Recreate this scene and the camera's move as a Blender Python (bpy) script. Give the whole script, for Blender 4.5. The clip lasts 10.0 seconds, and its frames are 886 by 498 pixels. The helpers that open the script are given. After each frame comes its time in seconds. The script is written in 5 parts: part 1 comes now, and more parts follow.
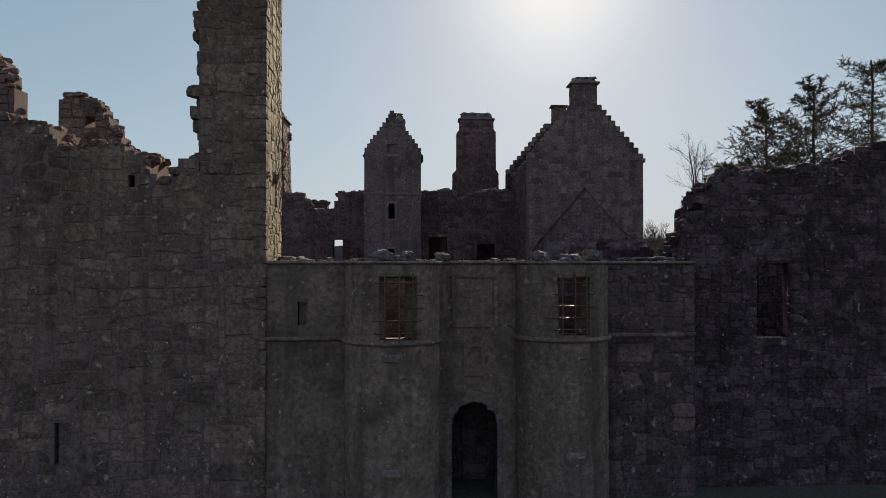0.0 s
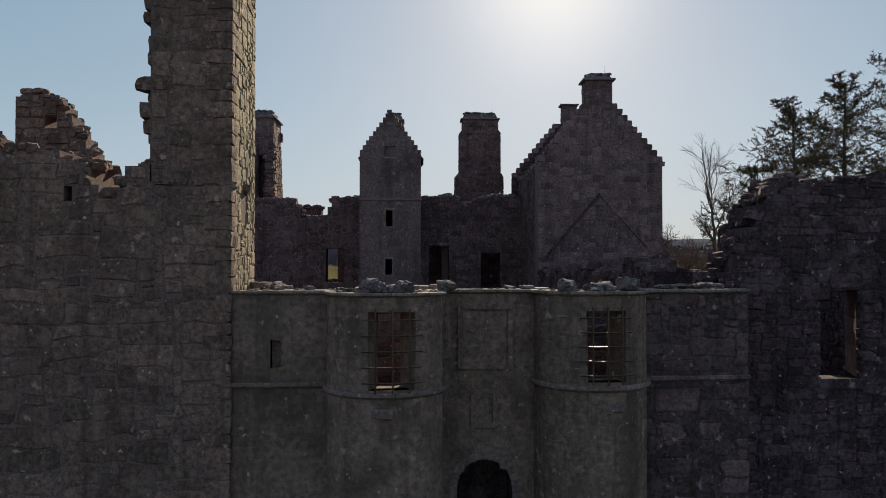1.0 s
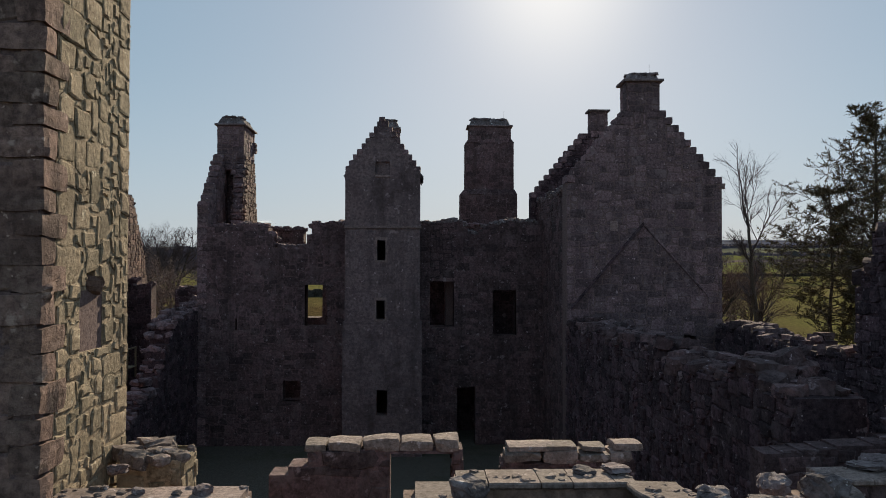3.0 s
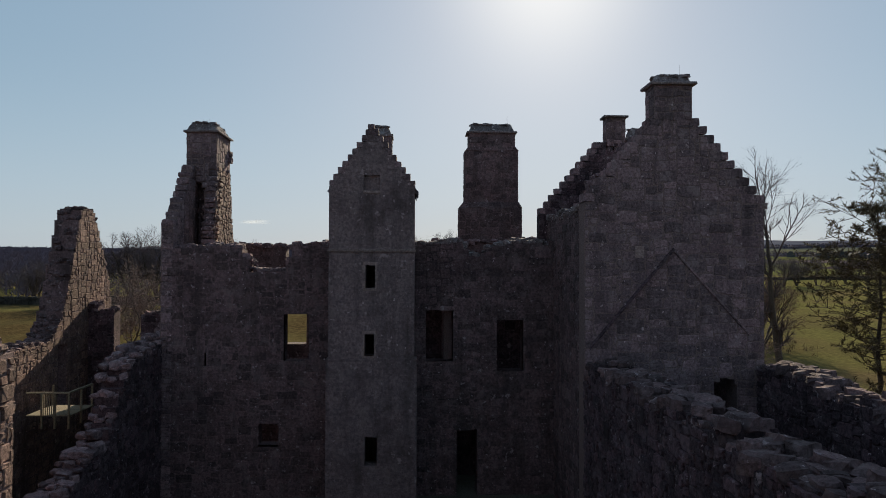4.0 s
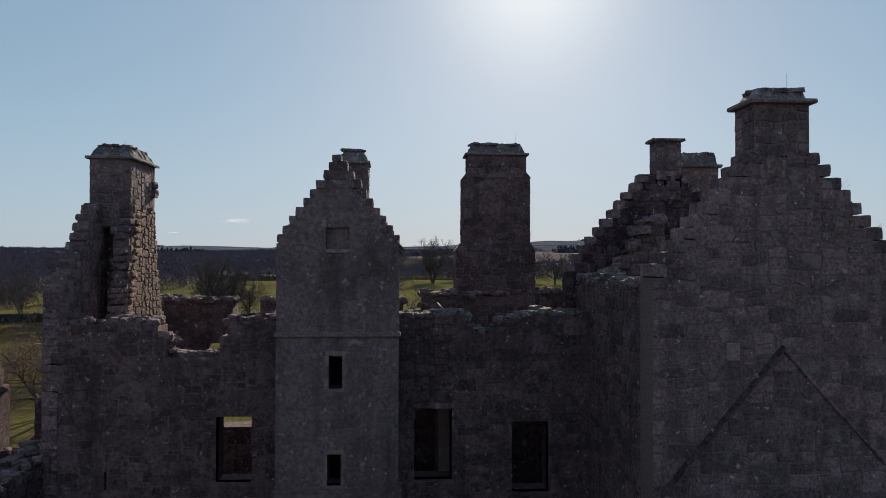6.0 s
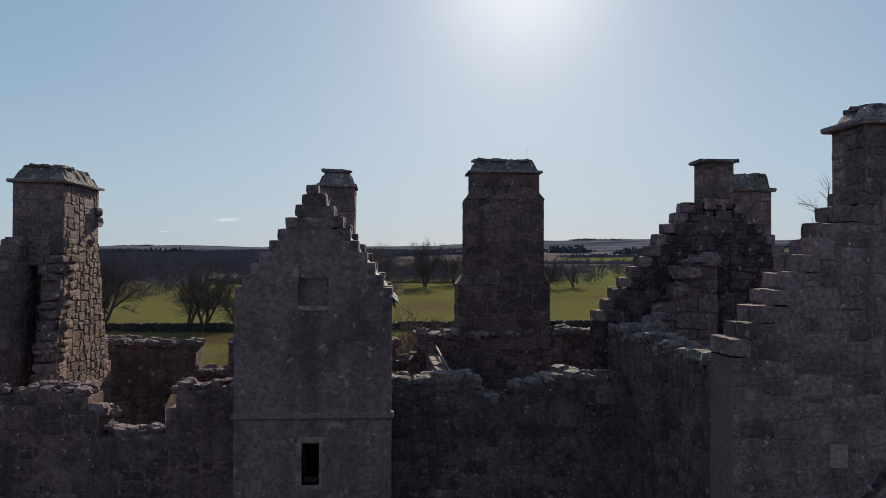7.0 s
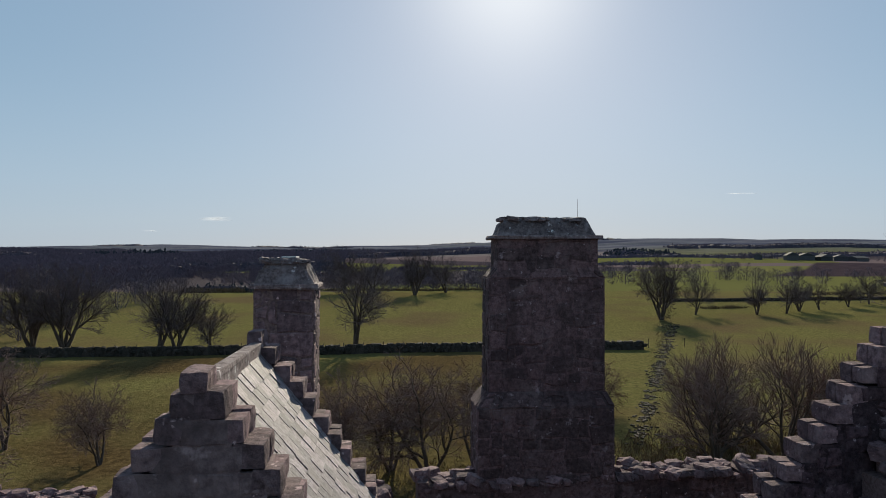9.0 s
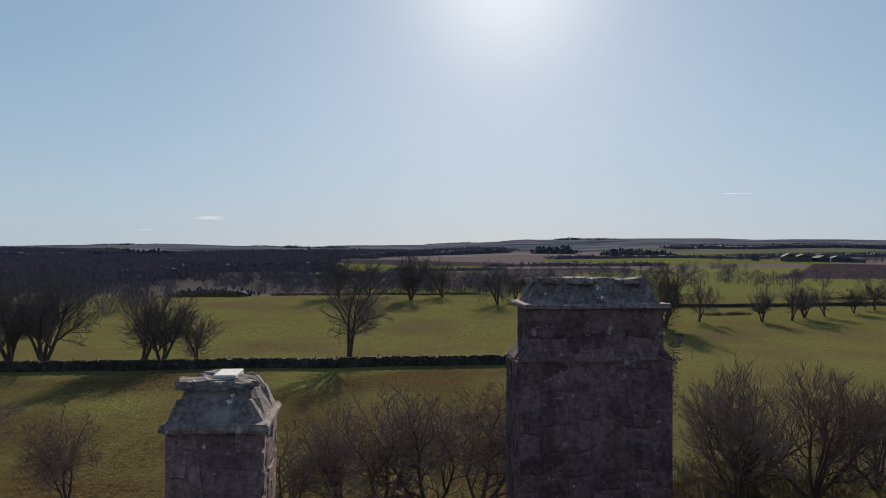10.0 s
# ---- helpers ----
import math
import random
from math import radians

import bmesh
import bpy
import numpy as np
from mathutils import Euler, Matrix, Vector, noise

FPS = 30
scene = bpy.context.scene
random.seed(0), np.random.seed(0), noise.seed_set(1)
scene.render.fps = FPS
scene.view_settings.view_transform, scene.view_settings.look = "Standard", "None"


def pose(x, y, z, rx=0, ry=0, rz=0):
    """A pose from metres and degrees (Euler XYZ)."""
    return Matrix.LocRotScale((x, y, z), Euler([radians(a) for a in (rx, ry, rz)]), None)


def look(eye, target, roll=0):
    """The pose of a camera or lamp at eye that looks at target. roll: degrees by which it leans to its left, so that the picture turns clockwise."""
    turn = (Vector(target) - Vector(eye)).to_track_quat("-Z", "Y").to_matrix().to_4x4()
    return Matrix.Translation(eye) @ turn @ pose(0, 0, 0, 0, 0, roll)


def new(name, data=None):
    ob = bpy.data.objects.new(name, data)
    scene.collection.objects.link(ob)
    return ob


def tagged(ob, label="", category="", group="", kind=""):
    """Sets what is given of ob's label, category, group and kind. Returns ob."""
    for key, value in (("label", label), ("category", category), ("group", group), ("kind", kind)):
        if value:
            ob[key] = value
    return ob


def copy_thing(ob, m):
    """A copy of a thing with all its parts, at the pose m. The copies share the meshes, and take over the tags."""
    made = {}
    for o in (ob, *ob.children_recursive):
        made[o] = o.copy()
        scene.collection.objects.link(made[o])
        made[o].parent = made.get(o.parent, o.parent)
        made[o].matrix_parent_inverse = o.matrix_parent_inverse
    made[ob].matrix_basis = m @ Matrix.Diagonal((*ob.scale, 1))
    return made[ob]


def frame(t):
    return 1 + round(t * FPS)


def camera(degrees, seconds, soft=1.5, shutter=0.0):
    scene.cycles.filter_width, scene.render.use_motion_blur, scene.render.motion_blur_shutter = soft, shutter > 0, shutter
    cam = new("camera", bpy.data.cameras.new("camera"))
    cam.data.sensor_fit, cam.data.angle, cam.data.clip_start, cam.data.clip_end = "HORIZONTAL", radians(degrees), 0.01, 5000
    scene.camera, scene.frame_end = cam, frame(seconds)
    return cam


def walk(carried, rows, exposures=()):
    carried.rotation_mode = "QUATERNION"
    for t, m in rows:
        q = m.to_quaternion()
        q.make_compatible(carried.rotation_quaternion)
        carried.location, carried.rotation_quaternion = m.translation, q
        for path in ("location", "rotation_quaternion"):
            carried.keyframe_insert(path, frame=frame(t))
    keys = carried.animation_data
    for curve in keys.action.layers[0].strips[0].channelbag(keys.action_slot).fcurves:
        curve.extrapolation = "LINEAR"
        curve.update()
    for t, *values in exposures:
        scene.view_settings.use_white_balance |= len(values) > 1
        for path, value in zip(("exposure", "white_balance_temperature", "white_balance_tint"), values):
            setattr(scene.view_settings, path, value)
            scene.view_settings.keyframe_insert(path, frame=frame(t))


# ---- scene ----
cam = camera(61.5, 10.0, soft=0.9)
METRES, EYE, TILT, LEAN, TURN = 50.0, 7.0, 0.0, 0.0, -1.8
ROWS = [
    (0.0, 0.0, 0.0, 0.0, 0.0, 1.19, 0.03),
    (0.5, -0.0006, 0.0362, 0.0062, 0.02, 1.19, 0.0),
    (1.0, -0.0016, 0.0752, 0.0143, 0.03, 1.2, -0.01),
    (1.5, -0.0028, 0.1161, 0.0236, 0.03, 1.2, -0.02),
    (2.0, -0.0044, 0.1587, 0.0343, 0.03, 1.2, -0.04),
    (2.5, -0.0056, 0.2028, 0.0463, 0.05, 1.18, -0.1),
    (4.0, -0.0092, 0.3447, 0.0849, -0.39, 1.13, -0.16),
    (4.5, -0.0109, 0.3933, 0.0991, -0.71, 1.08, -0.15),
    (5.0, -0.0121, 0.4422, 0.1136, -1.02, 1.05, -0.18),
    (5.5, -0.0138, 0.4921, 0.1281, -1.31, 1.03, -0.14),
    (7.0, -0.0198, 0.6459, 0.1733, -2.29, 0.96, -0.17),
    (7.5, -0.0211, 0.6969, 0.1886, -2.55, 0.91, -0.13),
    (8.0, -0.0223, 0.7491, 0.204, -2.77, 0.89, -0.13),
    (8.5, -0.0236, 0.8005, 0.2201, -2.95, 0.86, -0.14),
    (9.0, -0.0248, 0.8526, 0.236, -3.15, 0.85, -0.14),
    (9.5, -0.0249, 0.9076, 0.2522, -3.3, 0.82, -0.18),
    (10.0, -0.0257, 0.9624, 0.2685, -3.48, 0.79, -0.22),
]
walk(cam, [(t, pose(0, 0, EYE, TILT, LEAN, TURN) @ pose(METRES * x, METRES * y, METRES * z, 90 + pitch, roll, yaw)) for t, x, y, z, yaw, pitch, roll in ROWS],
     exposures=((0.0, 0.51, 6620, 14), (3.0, 0.50, 6550, 14), (5.5, 0.46, 6180, 12), (10.0, 0.44, 6060, 13)))
SUN_AZ, SUN_EL = 10.2, 22.0      # degrees right of +y, above the horizon

# ---- world and sun ----
world = bpy.data.worlds.new("sky")
scene.world = world
world.use_nodes = True
wn = world.node_tree.nodes
sky = wn.new("ShaderNodeTexSky")
sky.sky_type = "NISHITA"
sky.sun_disc = False
sky.sun_elevation = radians(SUN_EL)
sky.sun_rotation = radians(SUN_AZ)
sky.air_density, sky.dust_density, sky.ozone_density = 1.0, 0.42, 2.6
soften = wn.new("ShaderNodeHueSaturation")
soften.inputs["Saturation"].default_value = 1.26
soften.inputs["Hue"].default_value = 0.486
even = wn.new("ShaderNodeGamma")
even.inputs["Gamma"].default_value = 0.6
# thin high haze, thicker towards the horizon, and the bright haze round the sun
way = wn.new("ShaderNodeTexCoord")
split = wn.new("ShaderNodeSeparateXYZ")
low = wn.new("ShaderNodeMapRange")
low.interpolation_type = "SMOOTHSTEP"
for key, value in (("From Min", 0.26), ("From Max", -0.02), ("To Min", 0.33), ("To Max", 0.7)):
    low.inputs[key].default_value = value
veil = wn.new("ShaderNodeMix")
veil.data_type = "RGBA"
veil.inputs["B"].default_value = (2.66, 3.4, 4.0, 1)
facing = wn.new("ShaderNodeVectorMath")
facing.operation = "DOT_PRODUCT"
facing.inputs[1].default_value = (math.sin(radians(SUN_AZ)) * math.cos(radians(SUN_EL)), math.cos(radians(SUN_AZ)) * math.cos(radians(SUN_EL)), math.sin(radians(SUN_EL)))
near_sun = wn.new("ShaderNodeMapRange")
near_sun.inputs["From Min"].default_value, near_sun.inputs["From Max"].default_value = math.cos(radians(17)), 1.0
fade = wn.new("ShaderNodeMath")
fade.operation, fade.inputs[1].default_value = "POWER", 7.0
aureole = wn.new("ShaderNodeMix")
aureole.data_type, aureole.blend_type = "RGBA", "ADD"
aureole.inputs["B"].default_value = (2.1, 1.9, 1.35, 1)
wn["Background"].inputs["Strength"].default_value = 0.112
for a, b in ((sky.outputs["Color"], soften.inputs["Color"]), (soften.outputs["Color"], even.inputs["Color"]), (even.outputs["Color"], veil.inputs["A"]),
             (way.outputs["Generated"], split.inputs[0]), (split.outputs["Z"], low.inputs["Value"]), (low.outputs["Result"], veil.inputs["Factor"]),
             (way.outputs["Generated"], facing.inputs[0]), (facing.outputs["Value"], near_sun.inputs["Value"]), (near_sun.outputs["Result"], fade.inputs[0]), (fade.outputs[0], aureole.inputs["Factor"]),
             (veil.outputs["Result"], aureole.inputs["A"]), (aureole.outputs["Result"], wn["Background"].inputs["Color"])):
    world.node_tree.links.new(a, b)

sun_data = bpy.data.lights.new("sun", "SUN")
sun_data.energy, sun_data.angle, sun_data.color = 5.0, radians(0.53), (1.0, 0.87, 0.62)
sun = new("sun", sun_data)
az, el = radians(SUN_AZ), radians(SUN_EL)
sun.matrix_world = look((0, 0, 60), (-math.sin(az) * math.cos(el), -math.cos(az) * math.cos(el), 60 - math.sin(el)))


# ---- materials ----
def material(name, dark, light, scale=1.0, rough=0.9, bump=0.3, vary=0.25, stain=None, stain_scale=0.35, stain_amount=0.5, fleck=None, metal=0.0, streak=None, blotch=None):
    """Two scales of noise between two colours, a change from piece to piece, stains and pale flecks."""
    m = bpy.data.materials.new(name)
    m.use_nodes = True
    nt = m.node_tree
    n, l = nt.nodes, nt.links
    b = n["Principled BSDF"]
    b.inputs["Roughness"].default_value, b.inputs["Metallic"].default_value = rough, metal
    b.inputs["Specular IOR Level"].default_value = 0.12
    pos = n.new("ShaderNodeNewGeometry")
    info = n.new("ShaderNodeObjectInfo")

    def noise_at(s, detail=4.0, r=0.6):
        t = n.new("ShaderNodeTexNoise")
        t.inputs["Scale"].default_value, t.inputs["Detail"].default_value, t.inputs["Roughness"].default_value = s, detail, r
        l.new(pos.outputs["Position"], t.inputs["Vector"])
        return t.outputs["Fac"]

    def ramp(fac, lo, hi):
        r = n.new("ShaderNodeMapRange")
        r.inputs["From Min"].default_value, r.inputs["From Max"].default_value = lo, hi
        l.new(fac, r.inputs["Value"])
        return r.outputs["Result"]

    def mix(fac, a, c, mode="MIX"):
        x = n.new("ShaderNodeMix")
        x.data_type, x.blend_type = "RGBA", mode
        for sock, v in ((x.inputs["Factor"], fac), (x.inputs["A"], a), (x.inputs["B"], c)):
            if isinstance(v, (int, float)):
                sock.default_value = v
            elif isinstance(v, tuple):
                sock.default_value = (*v, 1)
            else:
                l.new(v, sock)
        return x.outputs["Result"]

    fine = noise_at(9.0 * scale, 6.0, 0.7)
    col = mix(ramp(fine, 0.37, 0.63), dark, light)
    if vary:
        add = n.new("ShaderNodeMath")
        add.operation = "ADD"
        l.new(pos.outputs["Random Per Island"], add.inputs[0])
        l.new(info.outputs["Random"], add.inputs[1])
        fract = n.new("ShaderNodeMath")
        fract.operation = "FRACT"
        l.new(add.outputs[0], fract.inputs[0])
        tone = n.new("ShaderNodeMapRange")
        tone.inputs["To Min"].default_value, tone.inputs["To Max"].default_value = 1 - vary, 1 + vary
        l.new(fract.outputs[0], tone.inputs["Value"])
        grey = n.new("ShaderNodeCombineColor")
        warm = n.new("ShaderNodeMath")
        warm.operation, warm.inputs[1].default_value = "POWER", 1.12
        l.new(tone.outputs["Result"], warm.inputs[0])
        l.new(warm.outputs[0], grey.inputs[0])
        l.new(tone.outputs["Result"], grey.inputs[1])
        l.new(tone.outputs["Result"], grey.inputs[2])
        col = mix(1.0, col, grey.outputs[0], "MULTIPLY")
    if stain:
        big = noise_at(stain_scale, 5.0, 0.65)
        s = ramp(big, 0.5, 0.68)
        k = n.new("ShaderNodeMath")
        k.operation, k.inputs[1].default_value = "MULTIPLY", stain_amount
        l.new(s, k.inputs[0])
        col = mix(k.outputs[0], col, stain)
    if blotch:
        patch = ramp(noise_at(1.7, 7.0, 0.68), 0.53, 0.62)
        k = n.new("ShaderNodeMath")
        k.operation, k.inputs[1].default_value = "MULTIPLY", 0.5
        l.new(patch, k.inputs[0])
        col = mix(k.outputs[0], col, blotch)
    if streak:
        run = n.new("ShaderNodeMapping")
        run.inputs["Scale"].default_value = (1.5, 1.5, 0.16)
        l.new(pos.outputs["Position"], run.inputs["Vector"])
        t = n.new("ShaderNodeTexNoise")
        t.inputs["Scale"].default_value, t.inputs["Detail"].default_value, t.inputs["Roughness"].default_value = 1.0, 6.0, 0.62
        l.new(run.outputs["Vector"], t.inputs["Vector"])
        k = n.new("ShaderNodeMath")
        k.operation, k.inputs[1].default_value = "MULTIPLY", 0.55
        l.new(ramp(t.outputs["Fac"], 0.5, 0.66), k.inputs[0])
        col = mix(k.outputs[0], col, streak)
    if fleck:
        f = ramp(noise_at(3.2 * scale, 4.0, 0.6), 0.63, 0.7)
        col = mix(f, col, fleck)
        spots = ramp(noise_at(7.0 * scale, 2.0, 0.5), 0.71, 0.75)
        col = mix(spots, col, tuple(min(0.62, c * 1.3) for c in fleck))
    l.new(col, b.inputs["Base Color"])
    if bump:
        bp = n.new("ShaderNodeBump")
        bp.inputs["Strength"].default_value, bp.inputs["Distance"].default_value = bump, 0.05 / scale
        l.new(fine, bp.inputs["Height"])
        l.new(bp.outputs["Normal"], b.inputs["Normal"])
    return m


STONE = material("rubble stone", (0.098, 0.068, 0.074), (0.262, 0.178, 0.190), 1.0, 0.92, 0.9, 0.36, (0.070, 0.048, 0.054), 0.4, 0.6, (0.40, 0.30, 0.31), streak=(0.052, 0.038, 0.042), blotch=(0.30, 0.225, 0.235))
STONE_TAN = material("tan weathered rubble stone", (0.113, 0.074, 0.065), (0.286, 0.188, 0.160), 1.0, 0.92, 0.9, 0.3, (0.084, 0.054, 0.049), 0.4, 0.6, (0.428, 0.312, 0.265), streak=(0.055, 0.037, 0.035), blotch=(0.316, 0.228, 0.193))
STONE_RED = material("brown rubble stone", (0.072, 0.048, 0.050), (0.180, 0.120, 0.126), 1.0, 0.92, 0.9, 0.38, (0.050, 0.034, 0.038), 0.5, 0.6, (0.30, 0.235, 0.25), streak=(0.044, 0.033, 0.034), blotch=(0.20, 0.15, 0.152))
# Rubble darkened in colour to stand for shade on ruin and inner walls.
SHADE_STONE = material("dark rubble stone with shade in its colour", (0.040, 0.026, 0.031), (0.122, 0.080, 0.093), 1.0, 0.9, 0.9, 0.4, (0.030, 0.023, 0.024), 0.7, 0.7, (0.28, 0.22, 0.235), blotch=(0.170, 0.126, 0.136))
HARL = material("lime harled stone", (0.148, 0.103, 0.089), (0.302, 0.213, 0.184), 0.8, 0.93, 0.6, 0.12, (0.094, 0.066, 0.055), 0.55, 0.8, (0.382, 0.275, 0.238), streak=(0.066, 0.050, 0.043), blotch=(0.215, 0.160, 0.125))
HARL_GREY = material("grey harled stone", (0.111, 0.082, 0.085), (0.230, 0.171, 0.177), 0.8, 0.93, 0.6, 0.12, (0.075, 0.054, 0.057), 0.55, 0.8, (0.287, 0.221, 0.230), streak=(0.054, 0.042, 0.043), blotch=(0.193, 0.148, 0.149))
MORTAR = material("old lime mortar", (0.115, 0.080, 0.078), (0.235, 0.165, 0.160), 2.0, 0.95, 0.6, 0.0, (0.080, 0.055, 0.055), 0.6, 0.5)
# Lime-mortared rubble, made paler and yellower to carry sunlight in its colour.
STONE_SUNLIT = material("lime-mortared rubble with sunlit tan in its colour", (0.165, 0.128, 0.090), (0.375, 0.300, 0.212), 1.3, 0.93, 0.9, 0.26, (0.120, 0.088, 0.064), 0.8, 0.5, (0.50, 0.42, 0.32), blotch=(0.40, 0.325, 0.235))
DRESSED = material("dressed sandstone", (0.144, 0.104, 0.100), (0.288, 0.214, 0.203), 1.2, 0.88, 0.4, 0.2, (0.104, 0.076, 0.074), 0.8, 0.5, (0.360, 0.290, 0.282))
LICHEN = material("lichened cope stone", (0.136, 0.106, 0.096), (0.306, 0.243, 0.225), 1.5, 0.9, 0.6, 0.25, (0.106, 0.080, 0.070), 1.2, 0.6, (0.425, 0.363, 0.359))
CAPSTONE = material("white-lichened cap stone", (0.088, 0.069, 0.072), (0.228, 0.184, 0.188), 1.3, 0.9, 1.0, 0.3, (0.340, 0.300, 0.312), 2.6, 0.6, (0.560, 0.510, 0.520))
SLATE = material("grey stone slate", (0.129, 0.114, 0.127), (0.258, 0.230, 0.255), 1.5, 0.95, 0.6, 0.35, (0.138, 0.119, 0.119), 1.5, 0.6)
SLATE.node_tree.nodes["Principled BSDF"].inputs["Roughness"].default_value = 0.72
SLATE.node_tree.nodes["Principled BSDF"].inputs["Specular IOR Level"].default_value = 0.3
IRON = material("rusted iron", (0.06, 0.045, 0.038), (0.17, 0.125, 0.105), 3.0, 0.3, 0.3, 0.15, metal=0.9)
WOOD = material("weathered timber", (0.16, 0.13, 0.09), (0.33, 0.28, 0.2), 2.0, 0.8, 0.3, 0.15)
SLAB = material("pale lead slab", (0.42, 0.41, 0.40), (0.6, 0.59, 0.57), 2.0, 0.7, 0.2, 0.1)
BARK = material("grey brown bark", (0.045, 0.035, 0.03), (0.12, 0.095, 0.08), 2.0, 0.95, 0.5, 0.15)
FARTWIG = material("dark twigs of field trees", (0.070, 0.055, 0.058), (0.15, 0.118, 0.120), 2.0, 0.95, 0.0, 0.2)
TWIG = material("bare twigs", (0.108, 0.071, 0.061), (0.230, 0.154, 0.132), 2.0, 0.95, 0.0, 0.2)
NEEDLE = material("pine needles", (0.060, 0.048, 0.030), (0.150, 0.118, 0.062), 2.0, 0.85, 0.0, 0.45)
# Bluish haze over the distance is mixed into the woodland colour.
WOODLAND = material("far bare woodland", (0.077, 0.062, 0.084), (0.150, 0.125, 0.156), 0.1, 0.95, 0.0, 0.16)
# Dark mass inside the woods: shade among backlit trees, put into the colour.
WOOD_SHADE = material("shade-coloured mass of far woods", (0.043, 0.036, 0.051), (0.088, 0.073, 0.095), 0.1, 0.95, 0.0, 0.2)
# Firs are lightened and blued in colour for haze.
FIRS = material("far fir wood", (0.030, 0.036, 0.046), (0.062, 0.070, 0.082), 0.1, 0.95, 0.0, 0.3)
DYKE = material("field wall stone", (0.03, 0.026, 0.023), (0.075, 0.064, 0.054), 1.0, 0.95, 0.5, 0.3)
SCRUB = material("dead grass and scrub", (0.084, 0.062, 0.038), (0.196, 0.143, 0.085), 1.0, 0.95, 0.0, 0.3)
FARM = material("farm cladding", (0.05, 0.05, 0.055), (0.11, 0.11, 0.115), 0.3, 0.85, 0.1, 0.3)


# ---- tools ----
def thing(name, label, category, group="", kind="", at=(0, 0, 0)):
    ob = new(name)
    ob.location = at
    ob.empty_display_size = 0.5
    return tagged(ob, label, category, group, kind)


def mesh_of(name, verts, faces, mat, smooth=False):
    me = bpy.data.meshes.new(name)
    me.from_pydata([tuple(v) for v in verts], [], faces)
    me.materials.append(mat)
    if smooth:
        me.shade_smooth()
    return me


def piece(name, me, parent=None, m=None, label="", kind=""):
    """One mesh object under a thing or part; m is its place in the world."""
    ob = new(name, me)
    if parent is not None:
        ob.parent = parent
        ob.matrix_parent_inverse = parent.matrix_basis.inverted()
    if m is not None:
        ob.matrix_basis = m
    return tagged(ob, label, kind=kind)


class Bag:
    """Vertices and faces that become one mesh."""

    def __init__(self):
        self.v, self.f = [], []

    def add(self, verts, faces):
        k = len(self.v)
        self.v += [tuple(p) for p in verts]
        self.f += [tuple(i + k for i in f) for f in faces]

    def box(self, x0, x1, y0, y1, z0, z1):
        self.add([(x, y, z) for z in (z0, z1) for y in (y0, y1) for x in (x0, x1)],
                 [(0, 2, 3, 1), (4, 5, 7, 6), (0, 1, 5, 4), (2, 6, 7, 3), (0, 4, 6, 2), (1, 3, 7, 5)])

    def welded(self):
        """Joins equal corners and drops faces that lie between two neighbours."""
        at, new_of = {}, []
        for p in self.v:
            key = tuple(round(c, 4) for c in p)
            new_of.append(at.setdefault(key, len(at)))
        seen = {}
        for f in self.f:
            g = tuple(new_of[i] for i in f)
            seen.setdefault(frozenset(g), []).append(g)
        self.v, self.f = list(at), [g[0] for g in seen.values() if len(g) == 1 and len(set(g[0])) > 2]
        return self

    def mesh(self, name, mat, smooth=False):
        return mesh_of(name, self.v, self.f, mat, smooth)


def stone_mesh(poly, rng, gap, inset, d, small=False):
    """A stone with that outline in u and v: sides, a rounded rim and an uneven face. Returns corners (u, v, n) and faces."""
    k = len(poly)
    cx, cy = sum(p[0] for p in poly) / k, sum(p[1] for p in poly) / k
    rings = ([], [], [])
    for x, y in poly:
        r = max(0.02, math.hypot(x - cx, y - cy))
        f = max(0.3, 1 - gap / r)
        g = max(0.2, 1 - (gap + inset * rng.uniform(0.6, 1.4)) / r)
        rings[0].append((cx + (x - cx) * f, cy + (y - cy) * f, -0.3 * d))
        rings[1].append((cx + (x - cx) * f, cy + (y - cy) * f, 0.45 * d))
        rings[2].append((cx + (x - cx) * g, cy + (y - cy) * g, d * rng.uniform(0.8, 1.15)))
    if small:
        return rings[0] + rings[2], [(i, (i + 1) % k, k + (i + 1) % k, k + i) for i in range(k)] + [tuple(range(k, 2 * k))]
    faces = [(q * k + i, q * k + (i + 1) % k, (q + 1) * k + (i + 1) % k, (q + 1) * k + i) for q in (0, 1) for i in range(k)]
    return rings[0] + rings[1] + rings[2], faces + [tuple(range(2 * k, 3 * k))]


SHAPE_RNG = random.Random(5)


